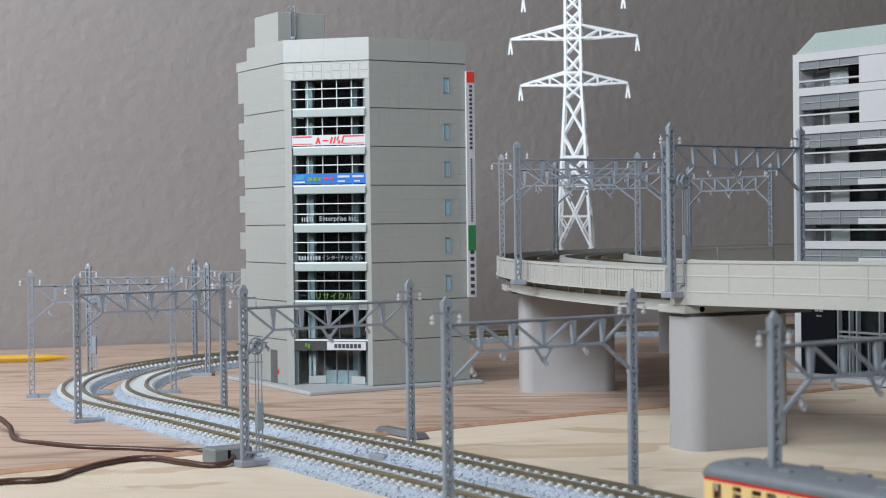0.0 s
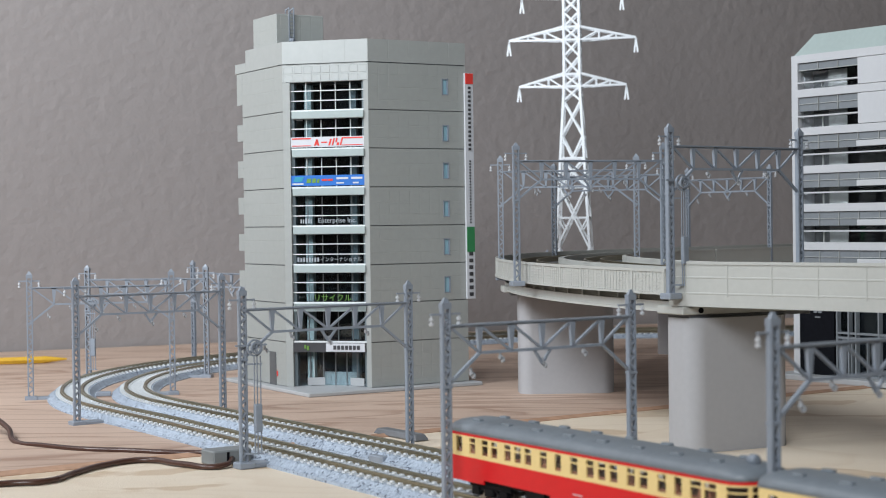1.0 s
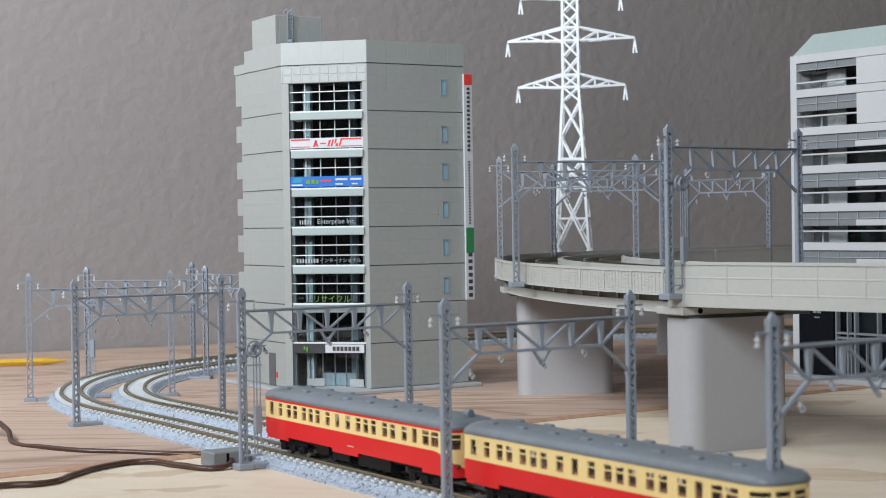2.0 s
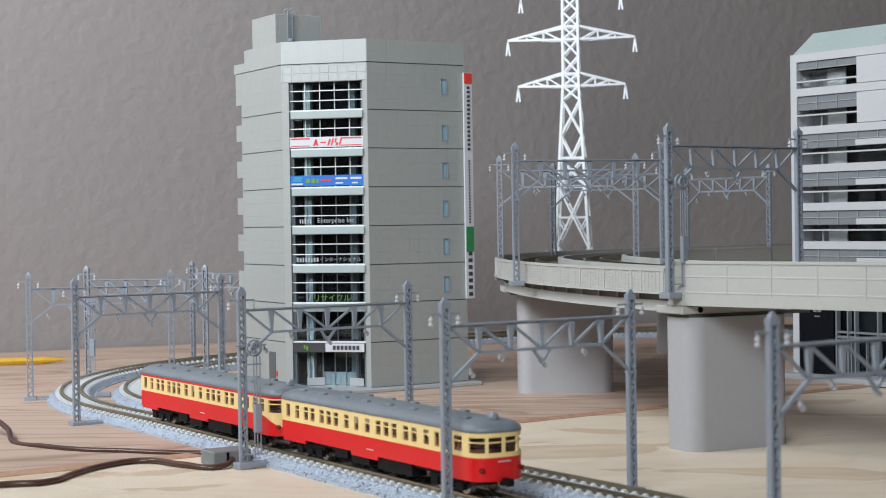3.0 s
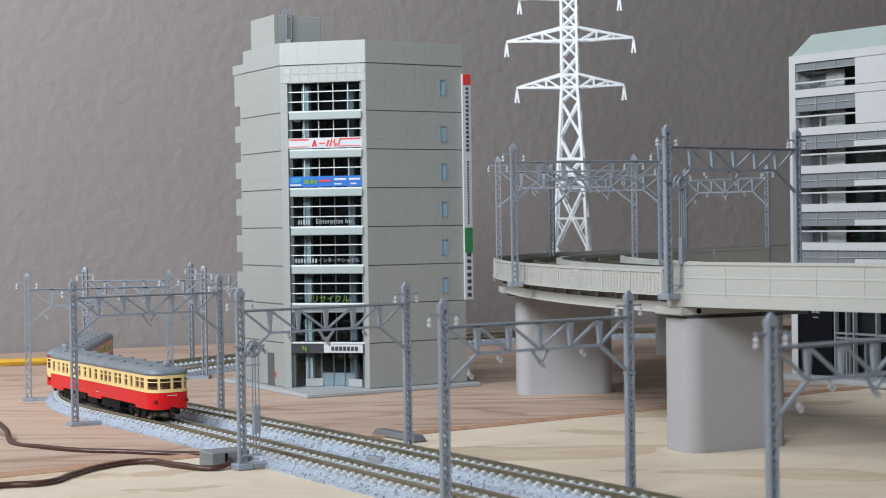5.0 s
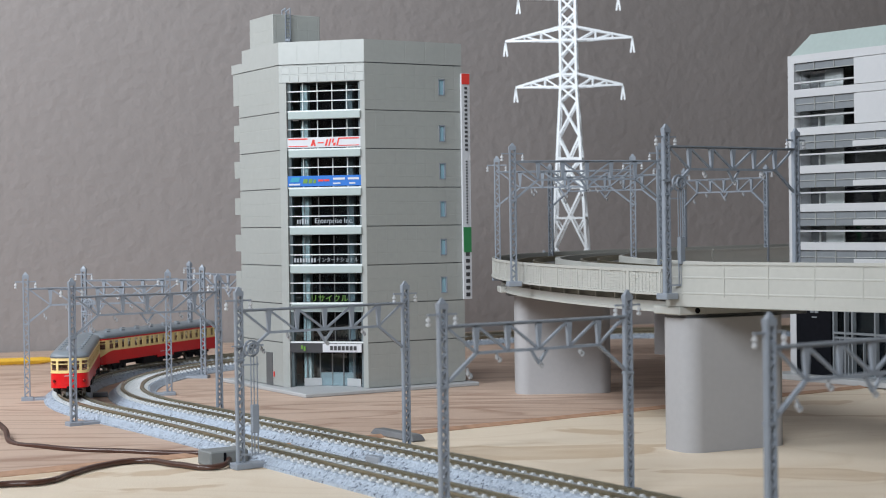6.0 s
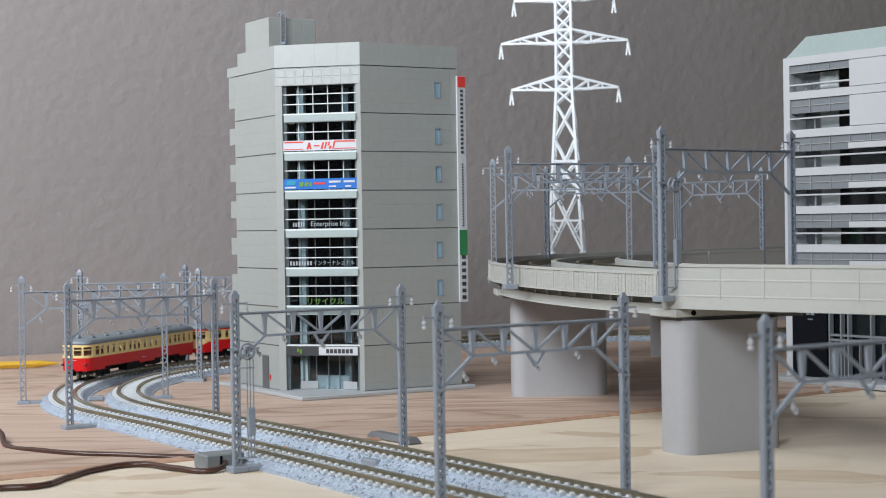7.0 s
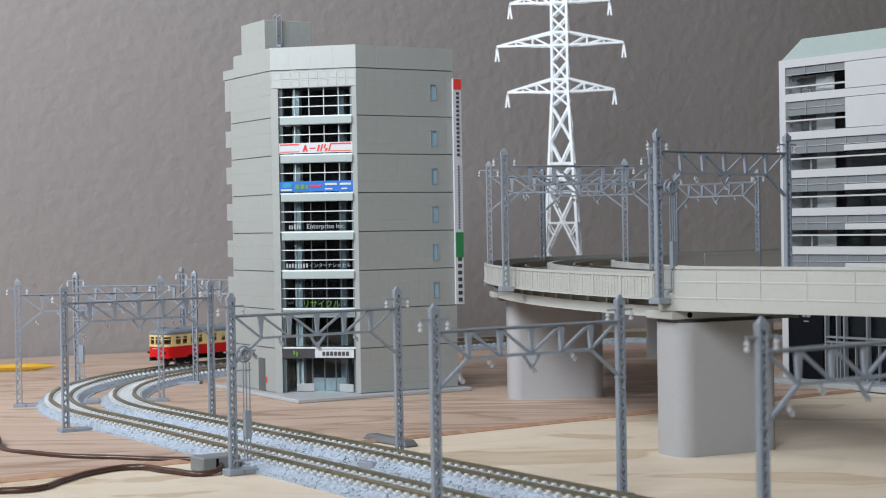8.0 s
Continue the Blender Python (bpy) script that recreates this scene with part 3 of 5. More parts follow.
def viaduct_piece(s0, s1, label, lattice):
    ob = empty("viaduct_section", pose(0, 0, 0), label, "viaduct", "viaduct sections")
    n = max(2, int((s1 - s0) / 0.01))
    pts = [vline(s0 + (s1 - s0) * k / n) for k in range(n + 1)]
    top, low = (0.0708, 0.0610) if lattice else (V_DECK + 0.0148, V_DECK - 0.0022)
    deck = 0.0668
    for l0, l1 in ((-0.0014, 0.0), (-V_W, -V_W + 0.0014)):
        bm = bmesh.new()
        if l1 < 0.0:
            top = 0.0708
        sweep(bm, [(l0, low), (l1, low), (l1, top), (l0, top)], pts)
        out, q = (l1, 0.0004) if l1 == 0.0 else (l0, -0.0004)
        par = part("parapet", bm, M_CONC, ob)
        bm = bmesh.new()
        sweep(bm, [(out - q, top - 0.0009), (out + q, top - 0.0009), (out + q, top + 0.0003), (out - q, top + 0.0003)], pts)
        part("coping", bm, M_CONC, par)
        if lattice:
            bm = bmesh.new()
            sweep(bm, [(out - q, low), (out + 2 * q, low), (out + 2 * q, low + 0.0009), (out - q, low + 0.0009)], pts)
            part("plinth", bm, M_CONC, par)
        if l1 == 0.0:
            if lattice:
                # a fine moulded grid between heavier uprights
                bm = bmesh.new()
                for r in range(1, 8):
                    z = low + (top - low) * r / 8
                    sweep(bm, [(0.00002, z - 0.00025), (0.00008, z - 0.0001), (0.00008, z + 0.0001), (0.00002, z + 0.00025)], pts)
                s, k = s0 + 0.0012, 0
                while s < s1 - 0.001:
                    x, y, a = vline(s, 0.0001)
                    w = 0.0006 if k % 9 == 0 else 0.00013
                    box(bm, -w * 0.5, 0.00002, -w, w, low + 0.0004, top - 0.0004, Matrix.Translation((x, y, 0)) @ Matrix.Rotation(a, 4, "Z"))
                    s, k = s + 0.0026, k + 1
                tagged(part("moulded_grid", bm, M_CONC, par), kind="stuff")
            else:
                for r in (0.30, 0.66):
                    bm = bmesh.new()
                    z = low + (top - low) * r
                    sweep(bm, [(0.00004, z - 0.0004), (0.00014, z - 0.0002), (0.00014, z + 0.0002), (0.00004, z + 0.0004)], pts)
                    part("moulded_rail", bm, M_CONC, par)
                s = s0 + 0.004
                while s < s1 - 0.002:
                    x, y, a = vline(s, 0.0001)
                    bm = bmesh.new()
                    box(bm, -0.0001, 0.0001, -0.0003, 0.0003, low + 0.004, top - 0.001, Matrix.Translation((x, y, 0)) @ Matrix.Rotation(a, 4, "Z"))
                    part("moulded_rib", bm, M_CONC, par)
                    s += 0.0195
    bm = bmesh.new()
    sweep(bm, [(-0.0014, deck - 0.0022), (-0.0014, deck), (-V_W + 0.0014, deck), (-V_W + 0.0014, deck - 0.0022)], pts)
    part("deck", bm, M_DECK, ob, "dark grey deck")
    gz = 0.0545 if lattice else 0.0578
    if lattice:
        bm = bmesh.new()
        sweep(bm, [(-0.0366, deck - 0.0020), (-0.0338, deck - 0.0020), (-0.0338, top - 0.0006), (-0.0366, top - 0.0006)], pts)
        part("median_kerb", bm, M_CONC, ob, "pale kerb between the two decks")
    for l0, l1 in ((-0.0075, -0.0045), (-0.036, -0.028), (-0.0595, -0.0565)):
        bm = bmesh.new()
        sweep(bm, [(l0, gz), (l1, gz), (l1, deck - 0.0022), (l0, deck - 0.0022)] if l0 == -0.036 or not lattice else [(l0, 0.0545), (l1, 0.0545), (l1, 0.0582), (l0, 0.0582)], pts)
        part("girder", bm, M_CONC, ob)
        bm = bmesh.new()
        sweep(bm, [(l0 - 0.001, gz - 0.0005), (l1 + 0.001, gz - 0.0005), (l1 + 0.001, gz + 0.0005), (l0 - 0.001, gz + 0.0005)], pts)
        part("girder_flange", bm, M_CONC, ob)
    s = s0 + 0.01
    while s < s1:
        x, y, a = vline(s)
        bm = bmesh.new()
        box(bm, 0.0050, V_W - 0.0050, -0.0005, 0.0005, gz + 0.0025, deck - 0.0020, Matrix.Translation((x, y, 0)) @ Matrix.Rotation(a, 4, "Z"))
        part("cross_girder", bm, M_CONC, ob)
        s += 0.018
    for c in (-0.0175 - 0.0045, -0.0175 + 0.0045, -0.0525 - 0.0045, -0.0525 + 0.0045):
        bm = bmesh.new()
        sweep(bm, [(c - 0.0005, deck), (c + 0.0005, deck), (c + 0.0005, deck + 0.0025), (c - 0.0005, deck + 0.0025)], pts)
        part("rail", bm, M_RAIL, ob)
    return ob


viaduct_piece(-0.60, -0.248, "pale beige straight viaduct section with panelled parapets", False)
viaduct_piece(-0.2468, -0.0012, "pale beige straight viaduct section with panelled parapets", False)
viaduct_piece(0.0006, 0.24, "pale beige curved viaduct section with moulded grid parapets", True)
viaduct_piece(0.2412, 0.50, "pale beige curved viaduct section with moulded grid parapets", True)
viaduct_piece(0.5012, 0.80, "pale beige viaduct section with moulded grid parapets", True)


def pier(s, label, x0=0.0090, x1=0.0430):
    x, y, a = vline(s)
    ob = empty("viaduct_pier", Matrix.Translation((x, y, 0)) @ Matrix.Rotation(a, 4, "Z"), label, "pier", "viaduct piers")
    r = 0.0105
    outline = []
    rc = 0.0068
    xa, xb = x0 + 0.0010 - r + rc, x1 - 0.0010 + r - rc
    for cx, cy, t0 in ((xa, r - rc, 0.5), (xa, rc - r, 1.0), (xb, rc - r, 1.5), (xb, r - rc, 2.0)):
        for k in range(17):
            t = math.pi * (t0 + k / 32)
            outline.append((cx + rc * math.cos(t), cy + rc * math.sin(t)))
    bm = bmesh.new()
    prism(bm, outline, 0.0, 0.0520)
    ob2 = part("shaft", bm, M_PIER, ob)
    for p in ob2.data.polygons:
        p.use_smooth = abs(p.normal.z) < 0.5
    for e in ob2.data.edges:
        a, b = (ob2.data.vertices[i].co.z for i in e.vertices)
        e.use_edge_sharp = abs(a - b) < 1e-6
    bm = bmesh.new()
    box(bm, 0.0016, V_W - 0.0016, -0.0090, 0.0090, 0.0534, 0.0566)
    bevel(bm, 0.0004)
    part("bearing_beam", bm, M_CONC, ob)
    bm = bmesh.new()
    box(bm, 0.006, V_W - 0.006, -0.0075, 0.0075, 0.0519, 0.0535)
    part("bearing_plate", bm, M_GREY_D, ob)
    # flat near-black discs paint the shade of the bearing holes
    for q in (-1, 1):
        bm = bmesh.new()
        lathe(bm, [(0.0011, -0.0003), (0.0011, 0.0003)], (0.010, q * 0.0091, 0.0550), "Y", 12)
        part("bolt_hole_shade", bm, M_DARK, ob)
    return ob


for s, lab in ((0.0004, "light grey viaduct pier with rounded ends on pale plywood"), (0.232, "light grey viaduct pier with rounded ends on reddish plywood"),
               (0.52, "light grey viaduct pier with rounded ends on reddish plywood"), (-0.249, "light grey viaduct pier with rounded ends on pale plywood")):
    if s == 0.0004:
        pier(s, lab, 0.0142, 0.0430)
    else:
        pier(s, lab, 0.0194, 0.0500)


def vportal_pose(s, shift=0.0):
    x, y, a = vline(s, 0.0022 + shift)
    return Matrix.Translation((x, y, V_DECK - 0.0005)) @ Matrix.Rotation(a, 4, "Z")


vplain = portal("catenary_portal", "grey plastic lattice catenary portal clipped across the viaduct", "viaduct portals", plates=False)
vplain.matrix_basis = pose(0.0313, 0.7740, V_DECK + 0.0008, 0, 0, 13.0)
vgeared = portal("catenary_portal", "grey lattice catenary portal with a balance wheel on the viaduct", "viaduct portals", plates=False, wheel=True)
vgeared.matrix_basis = pose(0.0845, 0.6320, V_DECK + 0.0006, 0, 0, 36.4)
for s, shift in ((0.262, -0.005), (0.40, -0.0070), (-0.2474, 0.0)):
    copy_thing(vplain, vportal_pose(s, shift))
copy_thing(vplain, pose(0.1660, 1.1480, V_DECK - 0.0005, 0, 0, -51.0))

# ---- transmission tower ----
TAPER = [(0.0, 0.0152), (0.0679, 0.0113), (0.1314, 0.0078), (0.1661, 0.0060), (0.182, 0.0053), (0.36, 0.0046)]


def tower():
    ob = empty("transmission_tower", pose(0.0845, 1.12, 0.0006, 0, 0, -10), "white lattice transmission tower model behind the viaduct", "pylon")
    def half(z):
        for (za, wa), (zb, wb) in zip(TAPER, TAPER[1:]):
            if z <= zb:
                return wa + (wb - wa) * (z - za) / (zb - za)
        return TAPER[-1][1]
    for i, j in ((-1, -1), (1, -1), (1, 1), (-1, 1)):
        bm = bmesh.new()
        for a, b in ((0, 0.182), (0.182, 0.345)):
            bar(bm, (i * half(a), j * half(a), a), (i * half(b), j * half(b), b), 0.0017, 0.0017, Vector((1, 0, 0)))
        part("leg", bm, M_TOWER, ob)
    levels = [0.0, 0.035, 0.071, 0.1124, 0.1320, 0.1470, 0.1710, 0.1807, 0.1890, 0.2010, 0.2123, 0.2210, 0.2310, 0.2411, 0.2500, 0.262, 0.275, 0.290, 0.305, 0.325, 0.345]
    for axis in range(2):
        for q in (-1, 1):
            bm = bmesh.new()
            for k, (a, b) in enumerate(zip(levels, levels[1:])):
                ha, hb = half(a), half(b)
                def pt(u, h, z):
                    return (u * h, q * h, z) if axis == 0 else (q * h, u * h, z)
                side = Vector((0, 1, 0)) if axis == 0 else Vector((1, 0, 0))
                if k == 4:
                    bar(bm, pt(0, ha, a), pt(-1, hb, b), 0.0013, 0.0010, side)
                    bar(bm, pt(0, ha, a), pt(1, hb, b), 0.0013, 0.0010, side)
                else:
                    bar(bm, pt(-1, ha, a), pt(1, hb, b), 0.0013, 0.0010, side)
                    bar(bm, pt(1, ha, a), pt(-1, hb, b), 0.0013, 0.0010, side)
                if k == 2:
                    m = 0.0917
                    bar(bm, pt(-1, half(m), m), pt(1, half(m), m), 0.0014, 0.0010, side)
                if k in (3, 4, 7, 8, 10, 11, 13, 14):
                    bar(bm, pt(-1, ha, a), pt(1, ha, a), 0.0016, 0.0012, side)
                if k < 3:
                    m = (a + b) / 2
                    bar(bm, pt(-1, half(m), m), pt(-0.5, (ha + hb) / 2, a + (b - a) * 0.28), 0.0010, 0.0010, side)
                    bar(bm, pt(1, half(m), m), pt(0.5, (ha + hb) / 2, a + (b - a) * 0.28), 0.0010, 0.0010, side)
            part("bracing", bm, M_TOWER, ob)
    bm = bmesh.new()
    lathe(bm, [(0.0058, -0.0012), (0.0068, -0.0004), (0.0068, 0.0006), (0.0056, 0.0012)], (0, 0, 0.1124), seg=20)
    part("platform", bm, M_TOWER, ob, "small round white platform")
    for z, reach in ((0.1807, 0.0365), (0.2123, 0.0432), (0.2411, 0.0340)):
        for q in (-1, 1):
            bm = bmesh.new()
            h = half(z)
            tip = (q * reach, 0, z + 0.0008)
            for j in (-1, 1):
                bar(bm, (q * h, j * h, z), tip, 0.0014, 0.0014)
                bar(bm, (q * h, j * h, z + 0.0090), tip, 0.0014, 0.0014)
                for f in (0.35, 0.65):
                    lo = Vector((q * h, j * h, z)).lerp(Vector(tip), f)
                    hi = Vector((q * h, j * h, z + 0.0090)).lerp(Vector(tip), f)
                    bar(bm, lo, hi, 0.0009)
                    bar(bm, hi, Vector((q * h, j * h, z)).lerp(Vector(tip), f - 0.3), 0.0009)
            arm = part("cross_arm", bm, M_TOWER, ob)
            bm = bmesh.new()
            for dx in (-0.0012, 0.0012):
                bar(bm, (q * reach, 0, z), (q * reach + dx, 0, z - 0.0095), 0.0011)
            part("insulator_string", bm, M_TOWER, arm)
    return ob


tower()

# ---- office building with the cut corner ----
B_A, B_TURN = Vector((-0.0427, 0.8739)), 0.5369
B_W, B_R, B_L = 0.0480, 0.0605, 0.0635


def office():
    # own frame: origin at the cut's right corner on the ground, x along the right face, y along the left face
    ob = empty("office_building", Matrix.Translation((B_A.x, B_A.y, -0.0003)) @ Matrix.Rotation(B_TURN, 4, "Z"),
               "grey-beige model office building with a glazed cut corner", "building")
    c = B_W / math.sqrt(2)
    X0, X1, Y1 = -c, B_R, c + B_L
    cut = Vector((-1, 1, 0)).normalized()
    inn = Vector((1, 1, 0)).normalized()
    # moulded floor plate
    bm = bmesh.new()
    prism(bm, [(X0 - 0.0065, -0.0065), (X1 + 0.005, -0.0065), (X1 + 0.005, Y1 + 0.006), (X0 - 0.0065, Y1 + 0.006)], 0.0009, 0.0030)
    bmesh.ops.bevel(bm, geom=list(bm.edges), offset=0.0004, segments=1, affect="EDGES")
    part("base_plate", bm, M_SLAB, ob, "grey pavement base plate")
    seams = [0.0031, 0.0271, 0.0481, 0.0686, 0.0893, 0.1100, 0.1307, 0.1512, 0.1764]
    T = 0.0022

    def right_wall(z0, z1):
        bm = bmesh.new()
        wins = [(0.0455, 0.0495, z1 - 0.0162, z1 - 0.0072)] if z1 > 0.03 else []
        if wins:
            w = wins[0]
            for a, b, c0, c1 in ((0, w[0], z0, z1), (w[1], X1, z0, z1), (w[0], w[1], z0, w[2]), (w[0], w[1], w[3], z1)):
                box(bm, a, b, 0.0, T, c0, c1)
        else:
            box(bm, 0, X1, 0, T, z0, z1)
        return bm, wins

    for k, (a, b) in enumerate(zip(seams, seams[1:])):
        z0, z1 = a + 0.00025, b - 0.00025
        bm, wins = right_wall(z0, z1)
        w = uv_walls(part("wall_panel", bm, M_OFFICE, ob))
        for x0, x1, y0, y1 in wins:
            bm = bmesh.new()
            for p in ((x0, x0 + 0.0005, y0, y1), (x1 - 0.0005, x1, y0, y1), (x0, x1, y0, y0 + 0.0005), (x0, x1, y1 - 0.0005, y1)):
                box(bm, p[0], p[1], -0.0002, 0.0014, p[2], p[3])
            win = part("window", bm, M_GREY, w, "small narrow window with a grey frame")
            part("pane", bbox(x0 + 0.0004, x1 - 0.0004, 0.0009, 0.0013, y0 + 0.0004, y1 - 0.0004), M_PANE, w, "blue-grey pane")
        # left face with a stepped balcony end
        bm = bmesh.new()
        box(bm, X0, X0 + T, c, Y1 - 0.0098, z0, z1)
        uv_walls(part("wall_panel", bm, M_OFFICE, ob))
        bm = bmesh.new()
        box(bm, X0, X0 + 0.02, Y1 - 0.0097, Y1 - T, z0 + (0.0070 if k > 1 else 0.0), z1 - (0.0037 if 0 < k < 7 else 0.0))
        uv_walls(part("balcony", bm, M_OFFICE, ob, "stepped balcony block"))
        # back walls, plain
        bm = bmesh.new()
        box(bm, X0 + 0.02, X1, Y1 - T, Y1 - 0.0001, z0, z1)
        box(bm, X1 - T, X1 - 0.0001, T, Y1 - T, z0, z1)
        part("rear_wall", bm, M_OFFICE, ob)
    # dark recess seams between the storeys
    for z in seams[1:]:
        part("joint_strip", bbox(0.0005, X1 - 0.0005, 0.0007, T, z - 0.0003, z + 0.0003), M_GREY_D, ob)
        part("joint_strip", bbox(X0 + 0.0007, X0 + T, c + 0.0005, Y1 - 0.0105, z - 0.0003, z + 0.0003), M_GREY_D, ob)
    # parapet round the roof, in three outer faces
    zp0, zp1 = 0.1767, 0.1887
    bm = bmesh.new()
    YP = Y1 - 0.0148
    out = [(0, 0), (X1, 0), (X1, YP), (X0, YP), (X0, c)]
    ins = [(0.001, 0.0024), (X1 - 0.0022, 0.0024), (X1 - 0.0022, YP - 0.0022), (X0 + 0.0024, YP - 0.0022), (X0 + 0.0024, c + 0.001)]
    lo, hi = [bm.verts.new((x, y, zp0)) for x, y in out], [bm.verts.new((x, y, zp1)) for x, y in out]
    li, hi2 = [bm.verts.new((x, y, zp0)) for x, y in ins], [bm.verts.new((x, y, zp1)) for x, y in ins]
    for k in range(5):
        j = (k + 1) % 5
        if k == 4:
            continue
        bm.faces.new((lo[k], lo[j], hi[j], hi[k]))
        bm.faces.new((hi[k], hi[j], hi2[j], hi2[k]))
        bm.faces.new((li[j], li[k], hi2[k], hi2[j]))
    uv_walls(part("parapet", bm, M_OFFICE_P, ob))
    bm = bmesh.new()
    v = [bm.verts.new((*p, z)) for z in (zp0, zp1) for p in ((X0, c), (0, 0), (0.001, 0.0024), (X0 + 0.0024, c + 0.001))]
    for f in ((0, 1, 5, 4), (1, 2, 6, 5), (2, 3, 7, 6), (3, 0, 4, 7), (4, 5, 6, 7), (3, 2, 1, 0)):
        bm.faces.new([v[i] for i in f])
    uv_walls(part("front_parapet", bm, M_OFFICE_W, ob, "whiter parapet over the cut corner"))
    bm = bmesh.new()
    prism(bm, [(x, y) for x, y in ins], 0.1740, 0.1764)
    part("roof", bm, M_SLAB, ob)
    bm = bmesh.new()
    box(bm, X0, X1, YP + 0.0001, Y1, 0.1766, 0.1818)
    part("rear_parapet", bm, M_OFFICE_P, ob)
    # cut face: own frame with x from its right corner to its left, y inwards
    m = Matrix(((cut.x, inn.x, 0, 0), (cut.y, inn.y, 0, 0), (0, 0, 1, 0), (0, 0, 0, 1)))
    def cbox(bm, x0, x1, y0, y1, z0, z1):
        box(bm, x0, x1, y0, y1, z0, z1, m)
    W = B_W
    g0, g1 = 0.0026, W - 0.0040
    bm = bmesh.new()
    cbox(bm, 0.0, W, 0.0, 0.003, 0.1668, 0.1762)
    bmesh.ops.recalc_face_normals(bm, faces=bm.faces)
    uv_walls(part("tile_band", bm, M_OFFICE_T, ob))
    for x0, x1 in ((0.0, g0), (g1, W)):
        bm = bmesh.new()
        cbox(bm, x0, x1, 0.0, 0.008, 0.0031, 0.1667)
        bmesh.ops.recalc_face_normals(bm, faces=bm.faces)
        part("corner_pillar", bm, M_OFFICE_P, ob)
    # near-black sheet paints the unlit depth behind the glazing
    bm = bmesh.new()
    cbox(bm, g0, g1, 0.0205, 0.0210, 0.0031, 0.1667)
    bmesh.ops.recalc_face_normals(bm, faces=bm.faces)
    part("interior", bm, M_DARK, ob, "near-black sheet for the shade inside the rooms")
    # slabs take the same near-black, the rooms' shade put into their colour
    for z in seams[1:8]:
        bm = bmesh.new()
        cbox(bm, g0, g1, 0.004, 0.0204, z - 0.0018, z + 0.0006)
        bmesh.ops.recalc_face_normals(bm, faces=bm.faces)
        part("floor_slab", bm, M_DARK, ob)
    # the right column's darker grey stands in for a dim reflection in the glass
    for x, y, mat in ((W - 0.0115, 0.0075, M_COLUMN), (0.0135, 0.0150, M_LOUVRE)):
        bm = bmesh.new()
        cbox(bm, x - 0.0020, x + 0.0020, y, y + 0.0040, 0.0031, 0.166)
        bmesh.ops.recalc_face_normals(bm, faces=bm.faces)
        part("column", bm, mat, ob, "column behind the glass, the right one grey for a dim reflection")
    for x0, x1 in ((g0, g0 + 0.0017), (g1 - 0.0017, g1)):
        bm = bmesh.new()
        cbox(bm, x0 + 0.0001, x1 - 0.0001, 0.0022, 0.0060, 0.0032, 0.1666)
        bmesh.ops.recalc_face_normals(bm, faces=bm.faces)
        part("jamb", bm, M_JAMB, ob, "recessed blue-grey window jamb")
    # glazing, storey by storey
    tops = [0.1667] + [z for z in reversed(seams[2:8])]
    for k, top in enumerate(tops):
        bot = seams[7 - k] if k < 6 else seams[1]
        head = top - (0.0 if k == 0 else 0.0047)
        glass = bmesh.new()
        cbox(glass, g0, g1, 0.0032, 0.0035, bot, head)
        bmesh.ops.recalc_face_normals(glass, faces=glass.faces)
        gl = part("glazing", glass, M_GLASS, ob, "tinted window strip")
        gl.visible_shadow = False
        for f in (0.30, 0.64) if k < 6 else ():
            z = bot + (head - bot) * (1 - f)
            bm = bmesh.new()
            cbox(bm, g0, g1, 0.0012, 0.0026, z - 0.00025, z + 0.00025)
            bmesh.ops.recalc_face_normals(bm, faces=bm.faces)
            part("rail", bm, M_MULL, gl, "white horizontal rail")
        bm = bmesh.new()
        cbox(bm, g0, g1, 0.0008, 0.0028, bot - 0.0002, bot + 0.0006)
        bmesh.ops.recalc_face_normals(bm, faces=bm.faces)
        part("rail", bm, M_MULL, gl, "white horizontal rail")
        for f in (0.2, 0.4, 0.6, 0.8):
            x = g0 + (g1 - g0) * f
            bm = bmesh.new()
            cbox(bm, x - 0.00016, x + 0.00016, 0.0026, 0.0036, bot, head)
            bmesh.ops.recalc_face_normals(bm, faces=bm.faces)
            part("mullion", bm, M_MULL if k < 3 else M_FRAME_D, gl)
        if k > 0:
            bm = bmesh.new()
            cbox(bm, g0 - 0.0003, g1 - 0.0012, -0.0012, 0.0030, top - 0.0042, top - 0.0002)
            bmesh.ops.recalc_face_normals(bm, faces=bm.faces)
            bevel(bm, 0.0003)
            part("spandrel", bm, M_PANEL, ob, "pale green-white spandrel band")
    # shop front with a curved glass entrance
    bm = bmesh.new()
    cbox(bm, g0 - 0.0003, g1 - 0.0012, -0.0012, 0.0030, 0.0438, 0.0478)
    bmesh.ops.recalc_face_normals(bm, faces=bm.faces)
    part("spandrel", bm, M_PANEL, ob, "pale green-white spandrel band")
    bm = bmesh.new()
    cbox(bm, g0, g1, 0.0002, 0.0030, 0.0218, 0.0268)
    bmesh.ops.recalc_face_normals(bm, faces=bm.faces)
    fascia = part("fascia", bm, M_SIGN_K, ob, "dark shop fascia with a white sign")
    bm = bmesh.new()
    cbox(bm, g0 + 0.0008, g0 + 0.0225, -0.0010, 0.0002, 0.0222, 0.0266)
    bmesh.ops.recalc_face_normals(bm, faces=bm.faces)
    sg = part("sign", bm, M_SIGN_W, ob, "white fascia sign with blue-black bars")
    bm = bmesh.new()
    for i in range(7):
        x = g0 + 0.0035 + i * 0.0022
        cbox(bm, x, x + 0.0016, -0.0013, -0.0009, 0.0233, 0.0255)
    bmesh.ops.recalc_face_normals(bm, faces=bm.faces)
    tagged(part("bar_row", bm, M_SIGN_K, sg), kind="stuff")
    bm = bmesh.new()
